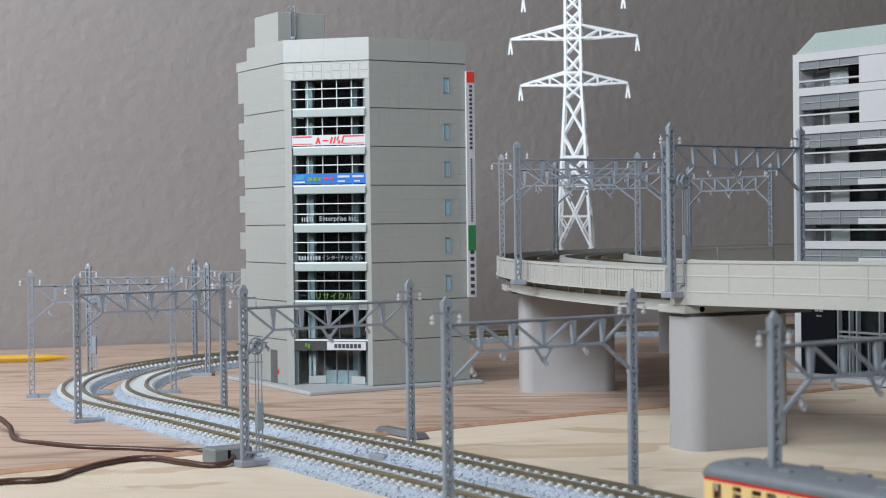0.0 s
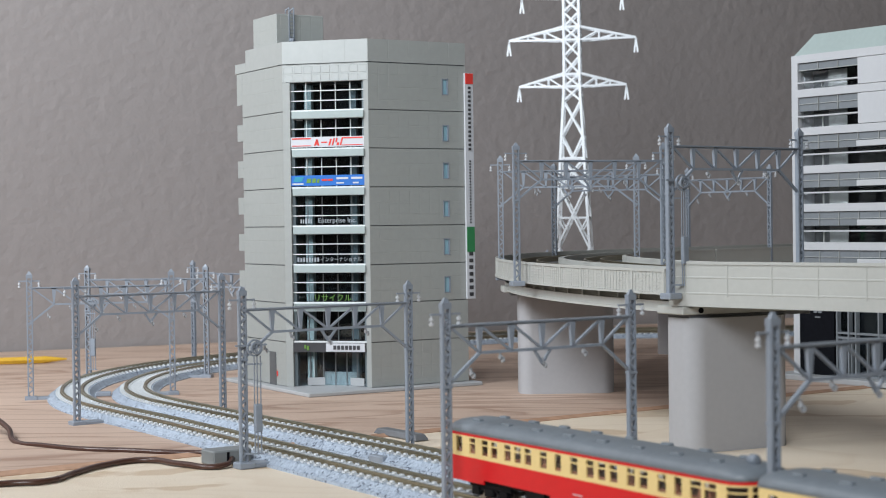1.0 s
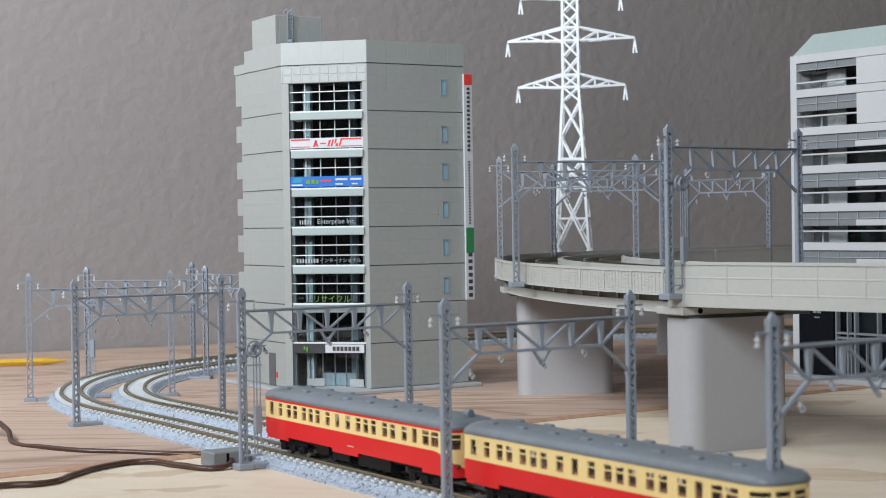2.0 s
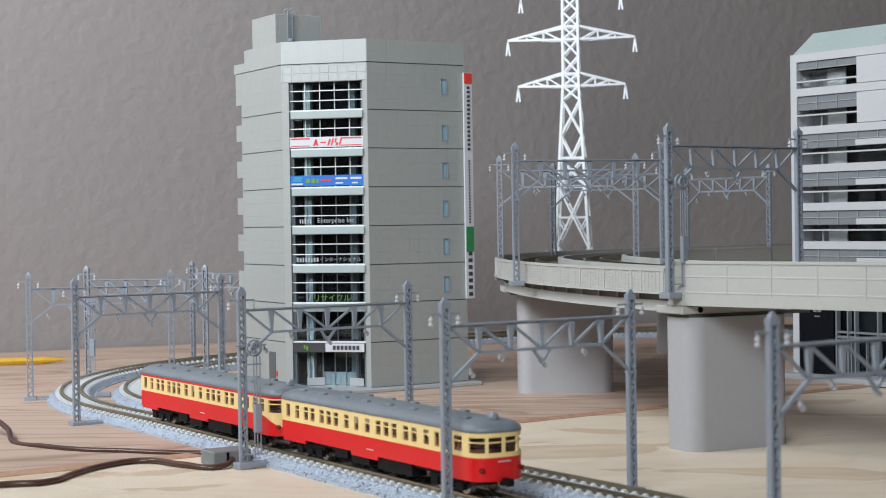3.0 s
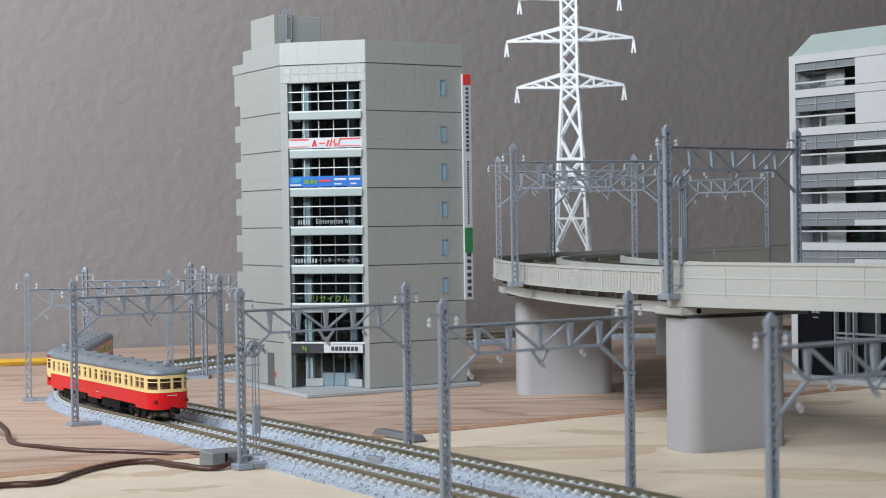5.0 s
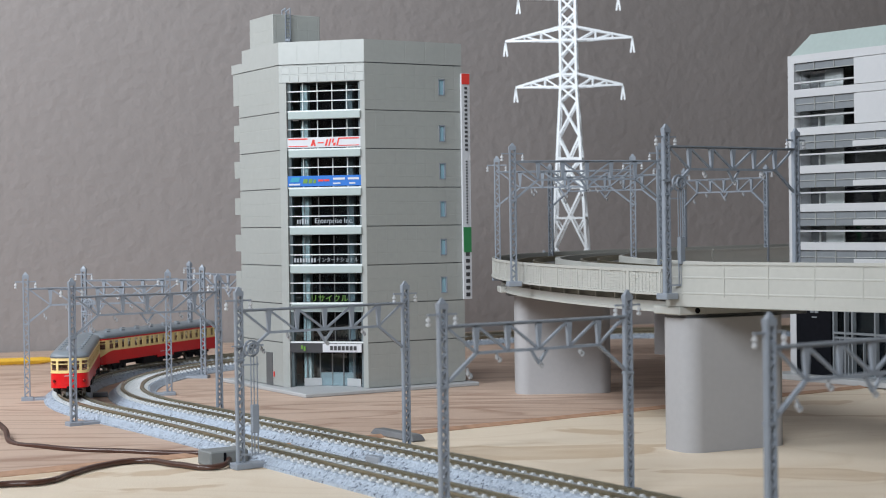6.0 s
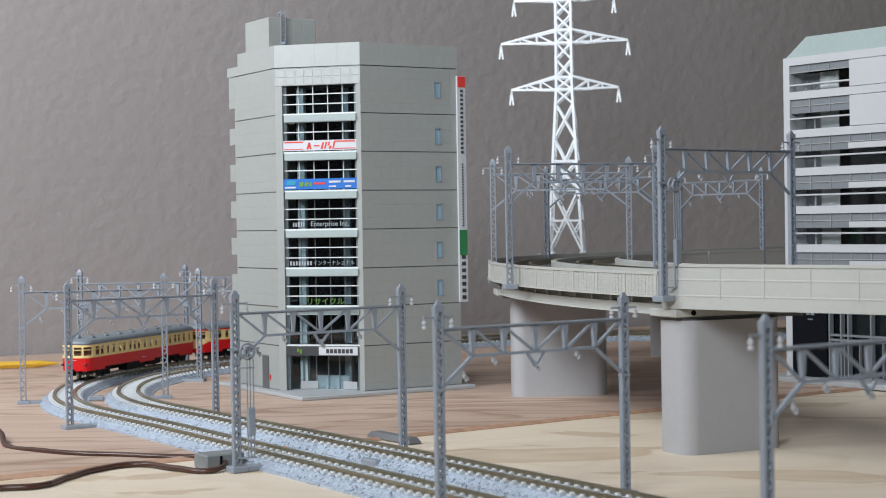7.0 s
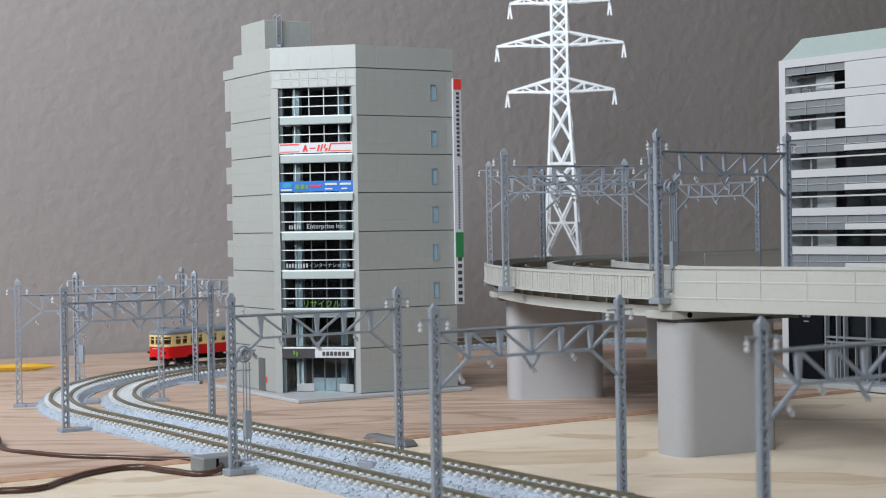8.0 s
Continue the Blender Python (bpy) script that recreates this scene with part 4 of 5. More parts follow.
    for i, x in enumerate((W - 0.013, W - 0.0115)):
        cbox(bm, x, x + 0.0011, -0.0004, 0.0002, 0.0228 + i * 0.0009, 0.0252 + i * 0.0005)
    bmesh.ops.recalc_face_normals(bm, faces=bm.faces)
    part("emblem", bm, M_SIGN_LG, fascia, "small light green emblem")
    bm = bmesh.new()
    n = 14
    for i in range(n):
        def q(u):
            x = g0 + (g1 - g0) * u
            return x, 0.0035 + 0.0065 * math.sin(math.pi * u)
        (xa, ya), (xb, yb) = q(i / n), q((i + 1) / n)
        v = [bm.verts.new(m @ Vector(p)) for p in ((xa, ya, 0.0032), (xb, yb, 0.0032), (xb, yb, 0.0218), (xa, ya, 0.0218))]
        bm.faces.new(v)
    bmesh.ops.remove_doubles(bm, verts=bm.verts, dist=1e-6)
    bmesh.ops.solidify(bm, geom=list(bm.faces), thickness=0.0003)
    eg = part("entrance_glass", bm, M_GLASS, ob, "curved glass shop entrance")
    eg.visible_shadow = False
    for u in (0.18, 0.34, 0.5, 0.66, 0.82):
        x, y = q(u)
        bm = bmesh.new()
        cbox(bm, x - 0.0003, x + 0.0003, y - 0.0004, y + 0.0002, 0.0031, 0.0218)
        bmesh.ops.recalc_face_normals(bm, faces=bm.faces)
        part("door_stile", bm, M_FRAME_D, eg)
    for i0, i1 in ((1, 4), (9, 12)):
        bm = bmesh.new()
        for i in range(i0, i1):
            (xa, ya), (xb, yb) = q(i / n), q((i + 1) / n)
            v = [bm.verts.new(m @ Vector(p)) for p in ((xa, ya - 0.0003, 0.0033), (xb, yb - 0.0003, 0.0033), (xb, yb - 0.0003, 0.0075), (xa, ya - 0.0003, 0.0075))]
            bm.faces.new(v)
        bmesh.ops.remove_doubles(bm, verts=bm.verts, dist=1e-6)
        bmesh.ops.solidify(bm, geom=list(bm.faces), thickness=0.0002)
        part("door_panel", bm, M_SLAB, eg, "pale blue-grey lower door panel")
    # added pale block imitating the base plate's reflection low in the entrance glass
    bm = bmesh.new()
    cbox(bm, g0 + 0.010, g1 - 0.013, 0.0135, 0.0155, 0.0031, 0.0100)
    bmesh.ops.recalc_face_normals(bm, faces=bm.faces)
    part("reflection_block", bm, M_SLAB, ob, "added pale block for the base's reflection in the entrance glass")
    # signs on the glazing
    def sign(k, mat, label, x0=0.0, x1=1.0, h=0.0062, low=0.0011):
        bot = seams[7 - k]
        bm = bmesh.new()
        xa, xb = g1 - (g1 - g0) * x0, g1 - (g1 - g0) * x1
        cbox(bm, xb, xa, 0.0004, 0.0012, bot + low, bot + low + h * 0.78)
        bmesh.ops.recalc_face_normals(bm, faces=bm.faces)
        return part("sign", bm, mat, ob, label), bot + low
    def bars(parent, mat, spec, z, y=0.0002):
        for x0, x1, z0, z1, lean in spec:
            bm = bmesh.new()
            xa, xb = g1 - (g1 - g0) * x0, g1 - (g1 - g0) * x1
            z0, z1 = z0 * 0.78, z1 * 0.78
            cbox(bm, xb, xa, y, y + 0.0003, z + z0, z + z1)
            for v in bm.verts:
                v.co += cut * (-(v.co.z - z - z0) * lean)
            bmesh.ops.recalc_face_normals(bm, faces=bm.faces)
            part("bar", bm, mat, parent)
    s1, z = sign(1, M_SIGN_W, "white sign with red stripes and slanted red strokes", h=0.0070)
    bars(s1, M_SIGN_R, [(0.02, 0.28, 0.0055, 0.0064, 0), (0.70, 0.98, 0.0055, 0.0064, 0), (0.02, 0.28, 0.0008, 0.0013, 0), (0.70, 0.98, 0.0008, 0.0013, 0),
                        (0.32, 0.35, 0.0010, 0.0050, .4), (0.37, 0.395, 0.0010, 0.0054, -.3), (0.42, 0.50, 0.0028, 0.0036, .2), (0.515, 0.54, 0.0010, 0.0054, .3),
                        (0.56, 0.58, 0.0010, 0.0058, .3), (0.61, 0.63, 0.0030, 0.0058, .3), (0.625, 0.655, 0.0010, 0.0030, .3), (0.67, 0.69, 0.0010, 0.0058, .3)], z)
    s2, z = sign(2, M_SIGN_B, "blue sign with cyan and white bars", h=0.0072)
    bars(s2, M_SIGN_W, [(0.02, 0.17, 0.0008, 0.0019, 0), (0.62, 0.78, 0.0042, 0.0056, 0), (0.82, 0.97, 0.0042, 0.0056, 0), (0.62, 0.72, 0.0012, 0.0022, 0), (0.84, 0.92, 0.0012, 0.0022, 0)], z)
    bars(s2, M_SIGN_LG, [(0.21, 0.27, 0.0020, 0.0050, 0.2), (0.285, 0.335, 0.0020, 0.0050, 0.2), (0.35, 0.385, 0.0020, 0.0046, 0.2)], z)
    bars(s2, M_SIGN_C, [(0.03, 0.15, 0.0030, 0.0062, 0.5)], z)
    bars(s2, M_SIGN_R, [(0.42, 0.49, 0.0032, 0.0046, 0), (0.50, 0.57, 0.0032, 0.0046, 0)], z)
    rng = random.Random(4)
    def row(x, end, low, high):
        out = []
        while x < end:
            w = rng.uniform(0.014, 0.026)
            out.append((x, x + w, 0.0009, 0.0009 + rng.uniform(low, high), 0))
            x += w + (0.05 if rng.random() < 0.1 else 0.016)
        return out
    for k, spec in ((3, row(0.10, 0.27, 0.0022, 0.0028)), (4, row(0.05, 0.34, 0.0020, 0.0024))):
        bot = seams[7 - k] + 0.0008
        bm = bmesh.new()
        for x0, x1, z0, z1, lean in spec:
            xa, xb = g1 - (g1 - g0) * x0, g1 - (g1 - g0) * x1
            cbox(bm, xb, xa, 0.0029, 0.0031, bot + z0, bot + z1)
        bmesh.ops.recalc_face_normals(bm, faces=bm.faces)
        tagged(part("window_lettering", bm, M_SIGN_DIM, ob, "row of small white bars on the glass"), kind="stuff")
    # words on the glass
    def words(name, text, size, u, z, mat, label):
        cu = bpy.data.curves.new(name, "FONT")
        cu.body, cu.size, cu.extrude = text, size, 0.00008
        t = new(name, cu)
        t.data.materials.append(mat)
        t.parent = ob
        at = cut * (g1 - (g1 - g0) * u) + inn * 0.0022 + Vector((0, 0, z))
        t.matrix_basis = Matrix.Translation(at) @ Matrix.Rotation(-math.pi / 4, 4, "Z") @ Matrix.Rotation(math.pi / 2, 4, "X")
        t["label"] = label
    words("shop_name", "リサイクル", 0.0043, 0.27, seams[2] + 0.0012, M_SIGN_LG, "light green shop lettering on the glass")
    words("window_lettering", "Enterprise Inc.", 0.0037, 0.345, seams[4] + 0.0020, M_SIGN_DIM, "white lettering on the glass")
    words("window_lettering", "インターナショナル", 0.0026, 0.37, seams[3] + 0.0020, M_SIGN_DIM, "white lettering on the glass")
    # tall projecting sign at the end of the right face
    bm = bmesh.new()
    sx = X1 - 0.0012
    box(bm, sx, sx + 0.0052, -0.0016, -0.0002, 0.0485, 0.1724)
    ps = part("projecting_sign", bm, M_SIGN_W, ob, "tall narrow white sign with red and green ends")
    for z0, z1, mat in ((0.1664, 0.1722, M_SIGN_R), (0.0742, 0.0880, M_SIGN_G)):
        part("sign_panel", bbox(sx + 0.0002, sx + 0.0050, -0.0020, -0.0015, z0, z1), mat, ps)
    bm = bmesh.new()
    for z0, z1, step, wd in ((0.0500, 0.0725, 0.0037, 0.0024), (0.0900, 0.1240, 0.0016, 0.0009), (0.1300, 0.1645, 0.0024, 0.0016)):
        z = z0
        while z < z1:
            box(bm, sx + 0.0026 - wd / 2, sx + 0.0026 + wd / 2, -0.0020, -0.0015, z, z + step * 0.55)
            z += step
    tagged(part("bar_column", bm, M_SIGN_K, ps), kind="stuff")
    # stair house and small fittings on the roof
    bm = bmesh.new()
    box(bm, X0 + 0.0005, X0 + 0.0290, c + 0.008, c + 0.0385, 0.1764, 0.2050)
    bevel(bm, 0.0003)
    uv_walls(part("roof_house", bm, M_OFFICE, ob))
    bm = bmesh.new()
    for x in (0.0080, 0.0108):
        bar(bm, (X0 + x, c + 0.0074, 0.1770), (X0 + x, c + 0.0074, 0.2085), 0.0005)
        bar(bm, (X0 + x, c + 0.0074, 0.2085), (X0 + x, c + 0.0120, 0.2075), 0.0005)
        bar(bm, (X0 + x, c + 0.0120, 0.2075), (X0 + x, c + 0.0120, 0.2045), 0.0005)
    for i in range(14):
        bar(bm, (X0 + 0.0080, c + 0.0074, 0.178 + i * 0.0021), (X0 + 0.0108, c + 0.0074, 0.178 + i * 0.0021), 0.0004)
    part("roof_ladder", bm, M_GREY, ob)
    for x, y in ((0.009, 0.006), (0.030, 0.010)):
        bm = bmesh.new()
        lathe(bm, [(0.0011, 0.0), (0.0011, 0.0032), (0.0016, 0.0033), (0.0016, 0.0045), (0.0004, 0.0050)], (X0 + x, c + y, 0.1870), seg=8)
        bar(bm, (X0 + x, c + y, 0.1764), (X0 + x, c + y, 0.1872), 0.0006)
        part("roof_vent", bm, M_GREY, ob)
    # side door on the left face
    part("side_door", bbox(X0 - 0.0004, X0 + 0.0004, c + 0.013, c + 0.021, 0.0031, 0.0210), M_FRAME_D, ob, "dark grey side door")
    part("notice", bbox(X0 - 0.0005, X0 - 0.0001, c + 0.0106, c + 0.0117, 0.0080, 0.0108), M_SIGN_R, ob, "small red notice")
    return ob


office()


# ---- white building behind the viaduct ----
def slab_block():
    ob = empty("apartment_building", Matrix.Translation((0.192, 0.922, 0.0006)) @ Matrix.Rotation(-0.945, 4, "Z"),
               "white model building with grey window bands and a green-grey roof", "building")
    L, D, top = 0.20, 0.09, 0.1800
    T = 0.003
    part("base_plate", bbox(-0.008, L, -0.010, D, 0.0, 0.0030, 0.0003), M_SLAB, ob, "pale grey base plate")
    x_win = 0.0045, 0.0470
    part("side_wall", bbox(0.0, T, 0.0, D, 0.0030, top), M_WHITE, ob)
    part("rear_wall", bbox(T, L, D - T, D, 0.0030, top), M_WHITE, ob)
    part("end_pillar", bbox(T, x_win[0], 0.0, T, 0.0030, top), M_WHITE, ob)
    # sheet coloured near-black in place of shade inside the storeys
    part("interior", bbox(T, L, 0.018, 0.019, 0.0030, top), M_DARK, ob, "near-black sheet for the shade behind the windows")
    for k in range(1, 7):
        zt = 0.1778 - (6 - k) * 0.0212
        za = zt - 0.0212
        zt = min(zt, 0.1753)
        wide = L - 0.004 if k < 5 else x_win[1]
        part("band", bbox(x_win[0], L, 0.0, T, za, za + 0.0043), M_WHITE, ob)
        if k >= 5:
            part("wall_panel", bbox(x_win[1], L, 0.0, T, za + 0.0046, za + 0.0209 if k < 6 else 0.1753), M_WHITE, ob)
        elif k > 0:
            for x in range(5):
                part("balcony_front", bbox(x_win[1] + x * 0.0285, x_win[1] + x * 0.0285 + 0.0282, -0.0018, 0.0006, zt - 0.0078, zt - 0.0046, 0.0002), M_WHITE, ob, "white balcony front")
        lv = bmesh.new()
        box(lv, x_win[0], wide, 0.0012, 0.0024, zt - (0.0078 if k < 6 else 0.0040), zt)
        part("louvre", lv, M_LOUVRE, ob, "grey louvre band")
        part("louvre_rail", bbox(x_win[0], wide, 0.0006, 0.0013, zt - 0.0040, zt - 0.0037), M_COLUMN, ob)
        gl = part("glazing", bbox(x_win[0], wide, 0.0050, 0.0053, za + 0.0043, zt - 0.0040), M_CLEAR, ob, "tinted window strip")
        gl.visible_shadow = False
        x = x_win[0] + 0.0139
        while x < wide:
            part("mullion", bbox(x, x + 0.0004, 0.0006, 0.0030, zt - (0.0078 if k < 6 else 0.0040), zt), M_BLIND, gl)
            x += 0.0139
        part("mullion", bbox(x_win[0] + 0.0139, x_win[0] + 0.0143, 0.0040, 0.0050, za + 0.0043, zt - 0.0106), M_COLUMN, gl)
        part("rail", bbox(x_win[0], wide, 0.0000, 0.0040, zt - 0.0111, zt - 0.0103), M_WHITE, gl)
        part("curtain", bbox(x_win[0] + 0.001, x_win[0] + 0.0135, 0.012, 0.0126, za + 0.0043, zt - 0.0040), M_BLIND_D, gl, "grey blind behind the glass")
        part("curtain", bbox(x_win[0] + 0.0145, x_win[0] + 0.0275, 0.009, 0.0096, za + 0.0043, zt - 0.0040), M_BLIND, gl, "pale blind behind the glass")
    part("band", bbox(x_win[0], L, 0.0, T, 0.1756, top), M_WHITE, ob)
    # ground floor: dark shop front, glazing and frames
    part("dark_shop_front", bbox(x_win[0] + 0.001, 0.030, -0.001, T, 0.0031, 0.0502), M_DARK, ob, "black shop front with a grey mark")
    for x0, x1, z0, z1 in ((0.0158, 0.0182, 0.0372, 0.0408), (0.0190, 0.0214, 0.0372, 0.0408), (0.0168, 0.0204, 0.0345, 0.0352)):
        part("wall_mark", bbox(x0, x1, -0.0013, -0.0010, z0, z1), M_LOUVRE, ob)
    fr = bmesh.new()
    for x in (0.0305, 0.0385, 0.0435, 0.0590, 0.0745, 0.0795, 0.0950):
        box(fr, x, x + 0.0010, 0.0, 0.003, 0.0031, 0.0502)
    for x in (0.0345, 0.0405, 0.0510, 0.0665):
        box(fr, x, x + 0.0006, 0.0006, 0.0024, 0.0031, 0.0240)
    for z in (0.0031, 0.0236, 0.0262):
        box(fr, 0.031, L, 0.0003, 0.0027, z, z + 0.0011)
    part("shop_frame", fr, M_LOUVRE, ob)
    sgl = part("shop_glass", bbox(0.031, L, 0.0035, 0.0038, 0.0031, 0.0502), M_GLASS, ob, "large shop window")
    sgl.visible_shadow = False
    # mansard roof
    bm = bmesh.new()
    lo = [bm.verts.new(p) for p in ((0.001, 0.001, top), (L, 0.001, top), (L, D - 0.001, top), (0.001, D - 0.001, top))]
    hi = [bm.verts.new(p) for p in ((0.0118, 0.006, top + 0.0115), (L, 0.006, top + 0.0115), (L, D - 0.006, top + 0.0115), (0.0118, D - 0.006, top + 0.0115))]
    bm.faces.new(lo[::-1])
    bm.faces.new(hi)
    for k in range(4):
        bm.faces.new((lo[k], lo[(k + 1) % 4], hi[(k + 1) % 4], hi[k]))
    part("roof", bm, M_ROOFG, ob, "green-grey sloping roof")
    return ob


slab_block()

# ---- feeder, cables, pencil ----
fb = empty("feeder_box", pose(-0.0850, 0.6215, 0, 0, 0, math.degrees(HEAD)), "grey plastic track feeder box clipped to the roadbed", "feeder")
bm = bmesh.new()
box(bm, -0.0085, 0.0075, -0.0045, 0.0065, 0.0, 0.0056)
bevel(bm, 0.0005)
part("box_body", bm, M_FEEDER, fb)
# no recess is cut: a near-black strip paints the slot's shade
part("slot", bbox(-0.0030, -0.0020, -0.0048, -0.0044, 0.0015, 0.0050), M_DARK, fb, "near-black strip for the shade in the slot")


def cable(pts, label, r=0.00095):
    cu = bpy.data.curves.new("cable", "CURVE")
    cu.dimensions, cu.bevel_depth, cu.bevel_resolution = "3D", r, 3
    for off in (0.0, 0.0019):
        sp = cu.splines.new("BEZIER")
        sp.bezier_points.add(len(pts) - 1)
        for b, p in zip(sp.bezier_points, pts):
            b.co = (p[0], p[1] + off, p[2])
            b.handle_left_type = b.handle_right_type = "AUTO"
    ob = new("track_cable", cu)
    ob.data.materials.append(M_CABLE)
    return tagged(ob, label, "cable", "track cables")


cable([(-0.0850, 0.6290, 0.0030), (-0.0955, 0.6419, 0.0012), (-0.1145, 0.6454, 0.0012), (-0.1311, 0.6519, 0.0012), (-0.1480, 0.6568, 0.0012), (-0.1665, 0.6687, 0.0012), (-0.1833, 0.6843, 0.0012), (-0.1900, 0.6990, 0.0050), (-0.2150, 0.7300, 0.0110), (-0.2500, 0.7700, 0.0140)],
      "twin brown track cable running off over reddish plywood")
cable([(-0.0830, 0.6230, 0.0030), (-0.0866, 0.6054, 0.0012), (-0.1016, 0.6125, 0.0012), (-0.1183, 0.6243, 0.0012), (-0.1307, 0.6124, 0.0012), (-0.1374, 0.5937, 0.0012), (-0.1433, 0.5748, 0.0012), (-0.1560, 0.5709, 0.0012), (-0.2000, 0.5450, 0.0012), (-0.3000, 0.5400, 0.0012)],
      "twin brown track cable running off over pale plywood")
pn = empty("pencil", pose(-0.2700, 1.0850, 0.0030, 0, 0, 14), "yellow hexagonal pencil lying on the back board", "pencil")
bm = bmesh.new()
lathe(bm, [(0.0025, -0.16), (0.0025, 0.0)], axis="X", seg=6)
part("barrel", bm, M_PENCIL, pn)
bm = bmesh.new()
lathe(bm, [(0.0025, 0.0), (0.0006, 0.0150)], axis="X", seg=12)
part("cone", bm, M_PENCIL, pn)

# far parts of the plates that hold the portals: grey bars lying between the tracks
for s, l0, l1 in ((0.372, -0.0204, -0.0126),):
    x, y, a = line(s)
    m = Matrix.Translation((x, y, 0)) @ Matrix.Rotation(a, 4, "Z")
    bm = bmesh.new()
    box(bm, -l0, -l1, -0.003, 0.003, 0.0006, 0.0030) if -l0 < -l1 else box(bm, -l1, -l0, -0.003, 0.003, 0.0006, 0.0030)
    bevel(bm, 0.0004)
    bm.transform(m)
    tagged(part("track_spacer", bm, M_GREY), "grey plastic spacer bar between the tracks", "track spacer", "track spacers")

bm = bmesh.new()
box(bm, -0.0036, 0.0036, -0.0170, 0.0170, 0.0, 0.0026)
for v in bm.verts:
    if v.co.z > 0.002:
        v.co.y *= 0.86
        v.co.x *= 0.75
bevel(bm, 0.0005)
sw = tagged(part("switch_box", bm, M_GREY_D), "dark grey plastic track switch box beside the inner track", "track switch")
sw.matrix_basis = pose(-0.0220, 0.6905, 0.0003, 0, 0, math.degrees(HEAD))


# ---- the train ----
CAR_L, CAR_HW = 0.1325, 0.0093
PITCH = 0.1370
RAIL_Z = 0.0058


def outline(inset=0.0):
    """Plan of the body, x forwards from the middle: flat front end, rounded cab at the rear. Points and running lengths."""
    hw, f, r = CAR_HW - inset, CAR_L / 2 - inset, -CAR_L / 2 + inset
    depth = 0.0075
    pts = []
    n = 24
    for k in range(n + 1):
        u = k / n
        pts.append((f - 0.0012 - (f - 0.0012 - (r + depth)) * u, hw))
    for k in range(1, 20):
        a = math.pi / 2 * (1 - 2 * k / 20)
        cx, sy = math.cos(a), math.sin(a)
        pts.append((r + depth - depth * abs(cx) ** 0.75, hw * math.copysign(abs(sy) ** 0.75, sy)))
    for k in range(n + 1):
        u = k / n
        pts.append((r + depth + (f - 0.0012 - (r + depth)) * u, -hw))
    pts += [(f, -hw + 0.0014), (f, hw - 0.0014)]
    return pts


class Rim:
    def __init__(self, inset=0.0):
        self.p = [Vector((x, y)) for x, y in outline(inset)]
        self.p.append(self.p[0].copy())
        self.s = [0.0]
        for a, b in zip(self.p, self.p[1:]):
            self.s.append(self.s[-1] + (b - a).length)
        self.total = self.s[-1]

    def at(self, s):
        s = min(max(s, 0.0), self.total)
        for k in range(len(self.p) - 1):
            if s <= self.s[k + 1] + 1e-9:
                u = (s - self.s[k]) / max(1e-9, self.s[k + 1] - self.s[k])
                return self.p[k].lerp(self.p[k + 1], u)
        return self.p[-1].copy()


RIM = Rim()


def strip(bm, s0, s1, z0, z1, thick=0.0006, e0=None, e1=None):
    """A piece of the body's skin between two running lengths and two heights; e0, e1: the heights of its lower and upper edge at the far end."""
    ss = [s0] + [s for s in RIM.s if s0 + 1e-5 < s < s1 - 1e-5] + [s1]
    rows = []
    start0, start1 = z0, z1
    for s in ss:
        p = RIM.at(s)
        u = (s - s0) / max(1e-9, s1 - s0)
        z0 = start0 if e0 is None else start0 + (e0 - start0) * u
        z1 = start1 if e1 is None else start1 + (e1 - start1) * u
        e = 1e-4
        t = (RIM.at(min(s + e, RIM.total)) - RIM.at(max(s - e, 0))).normalized()
        nrm = Vector((t.y, -t.x))
        q = p + nrm * thick * (1 if nrm.dot(p * -1 + Vector((p.x * 0.9, 0))) > 0 else -1)
        rows.append([bm.verts.new((p.x, p.y, z0)), bm.verts.new((p.x, p.y, z1)), bm.verts.new((q.x, q.y, z1)), bm.verts.new((q.x, q.y, z0))])
    for a, b in zip(rows, rows[1:]):
        for k in range(4):
            bm.faces.new((a[k], a[(k + 1) % 4], b[(k + 1) % 4], b[k]))
    bm.faces.new(rows[0][::-1])
    bm.faces.new(rows[-1])


# middles of the side windows from the front end, in mm, with their widths; doors are wider
WINDOWS = [(6.0, 3.2), (13.2, 3.2), (20.0, 3.4), (25.0, 3.4), (32.0, 3.4), (37.2, 3.4), (42.4, 3.4), (50.0, 3.4), (57.0, 3.0), (64.5, 3.4),
           (71.8, 3.4), (77.0, 3.4), (82.2, 3.4), (89.6, 3.4), (94.8, 3.4), (102.2, 3.4), (108.6, 3.0), (115.4, 4.2), (120.8, 4.6)]
DOORS = (6.0, 57.0, 108.6)


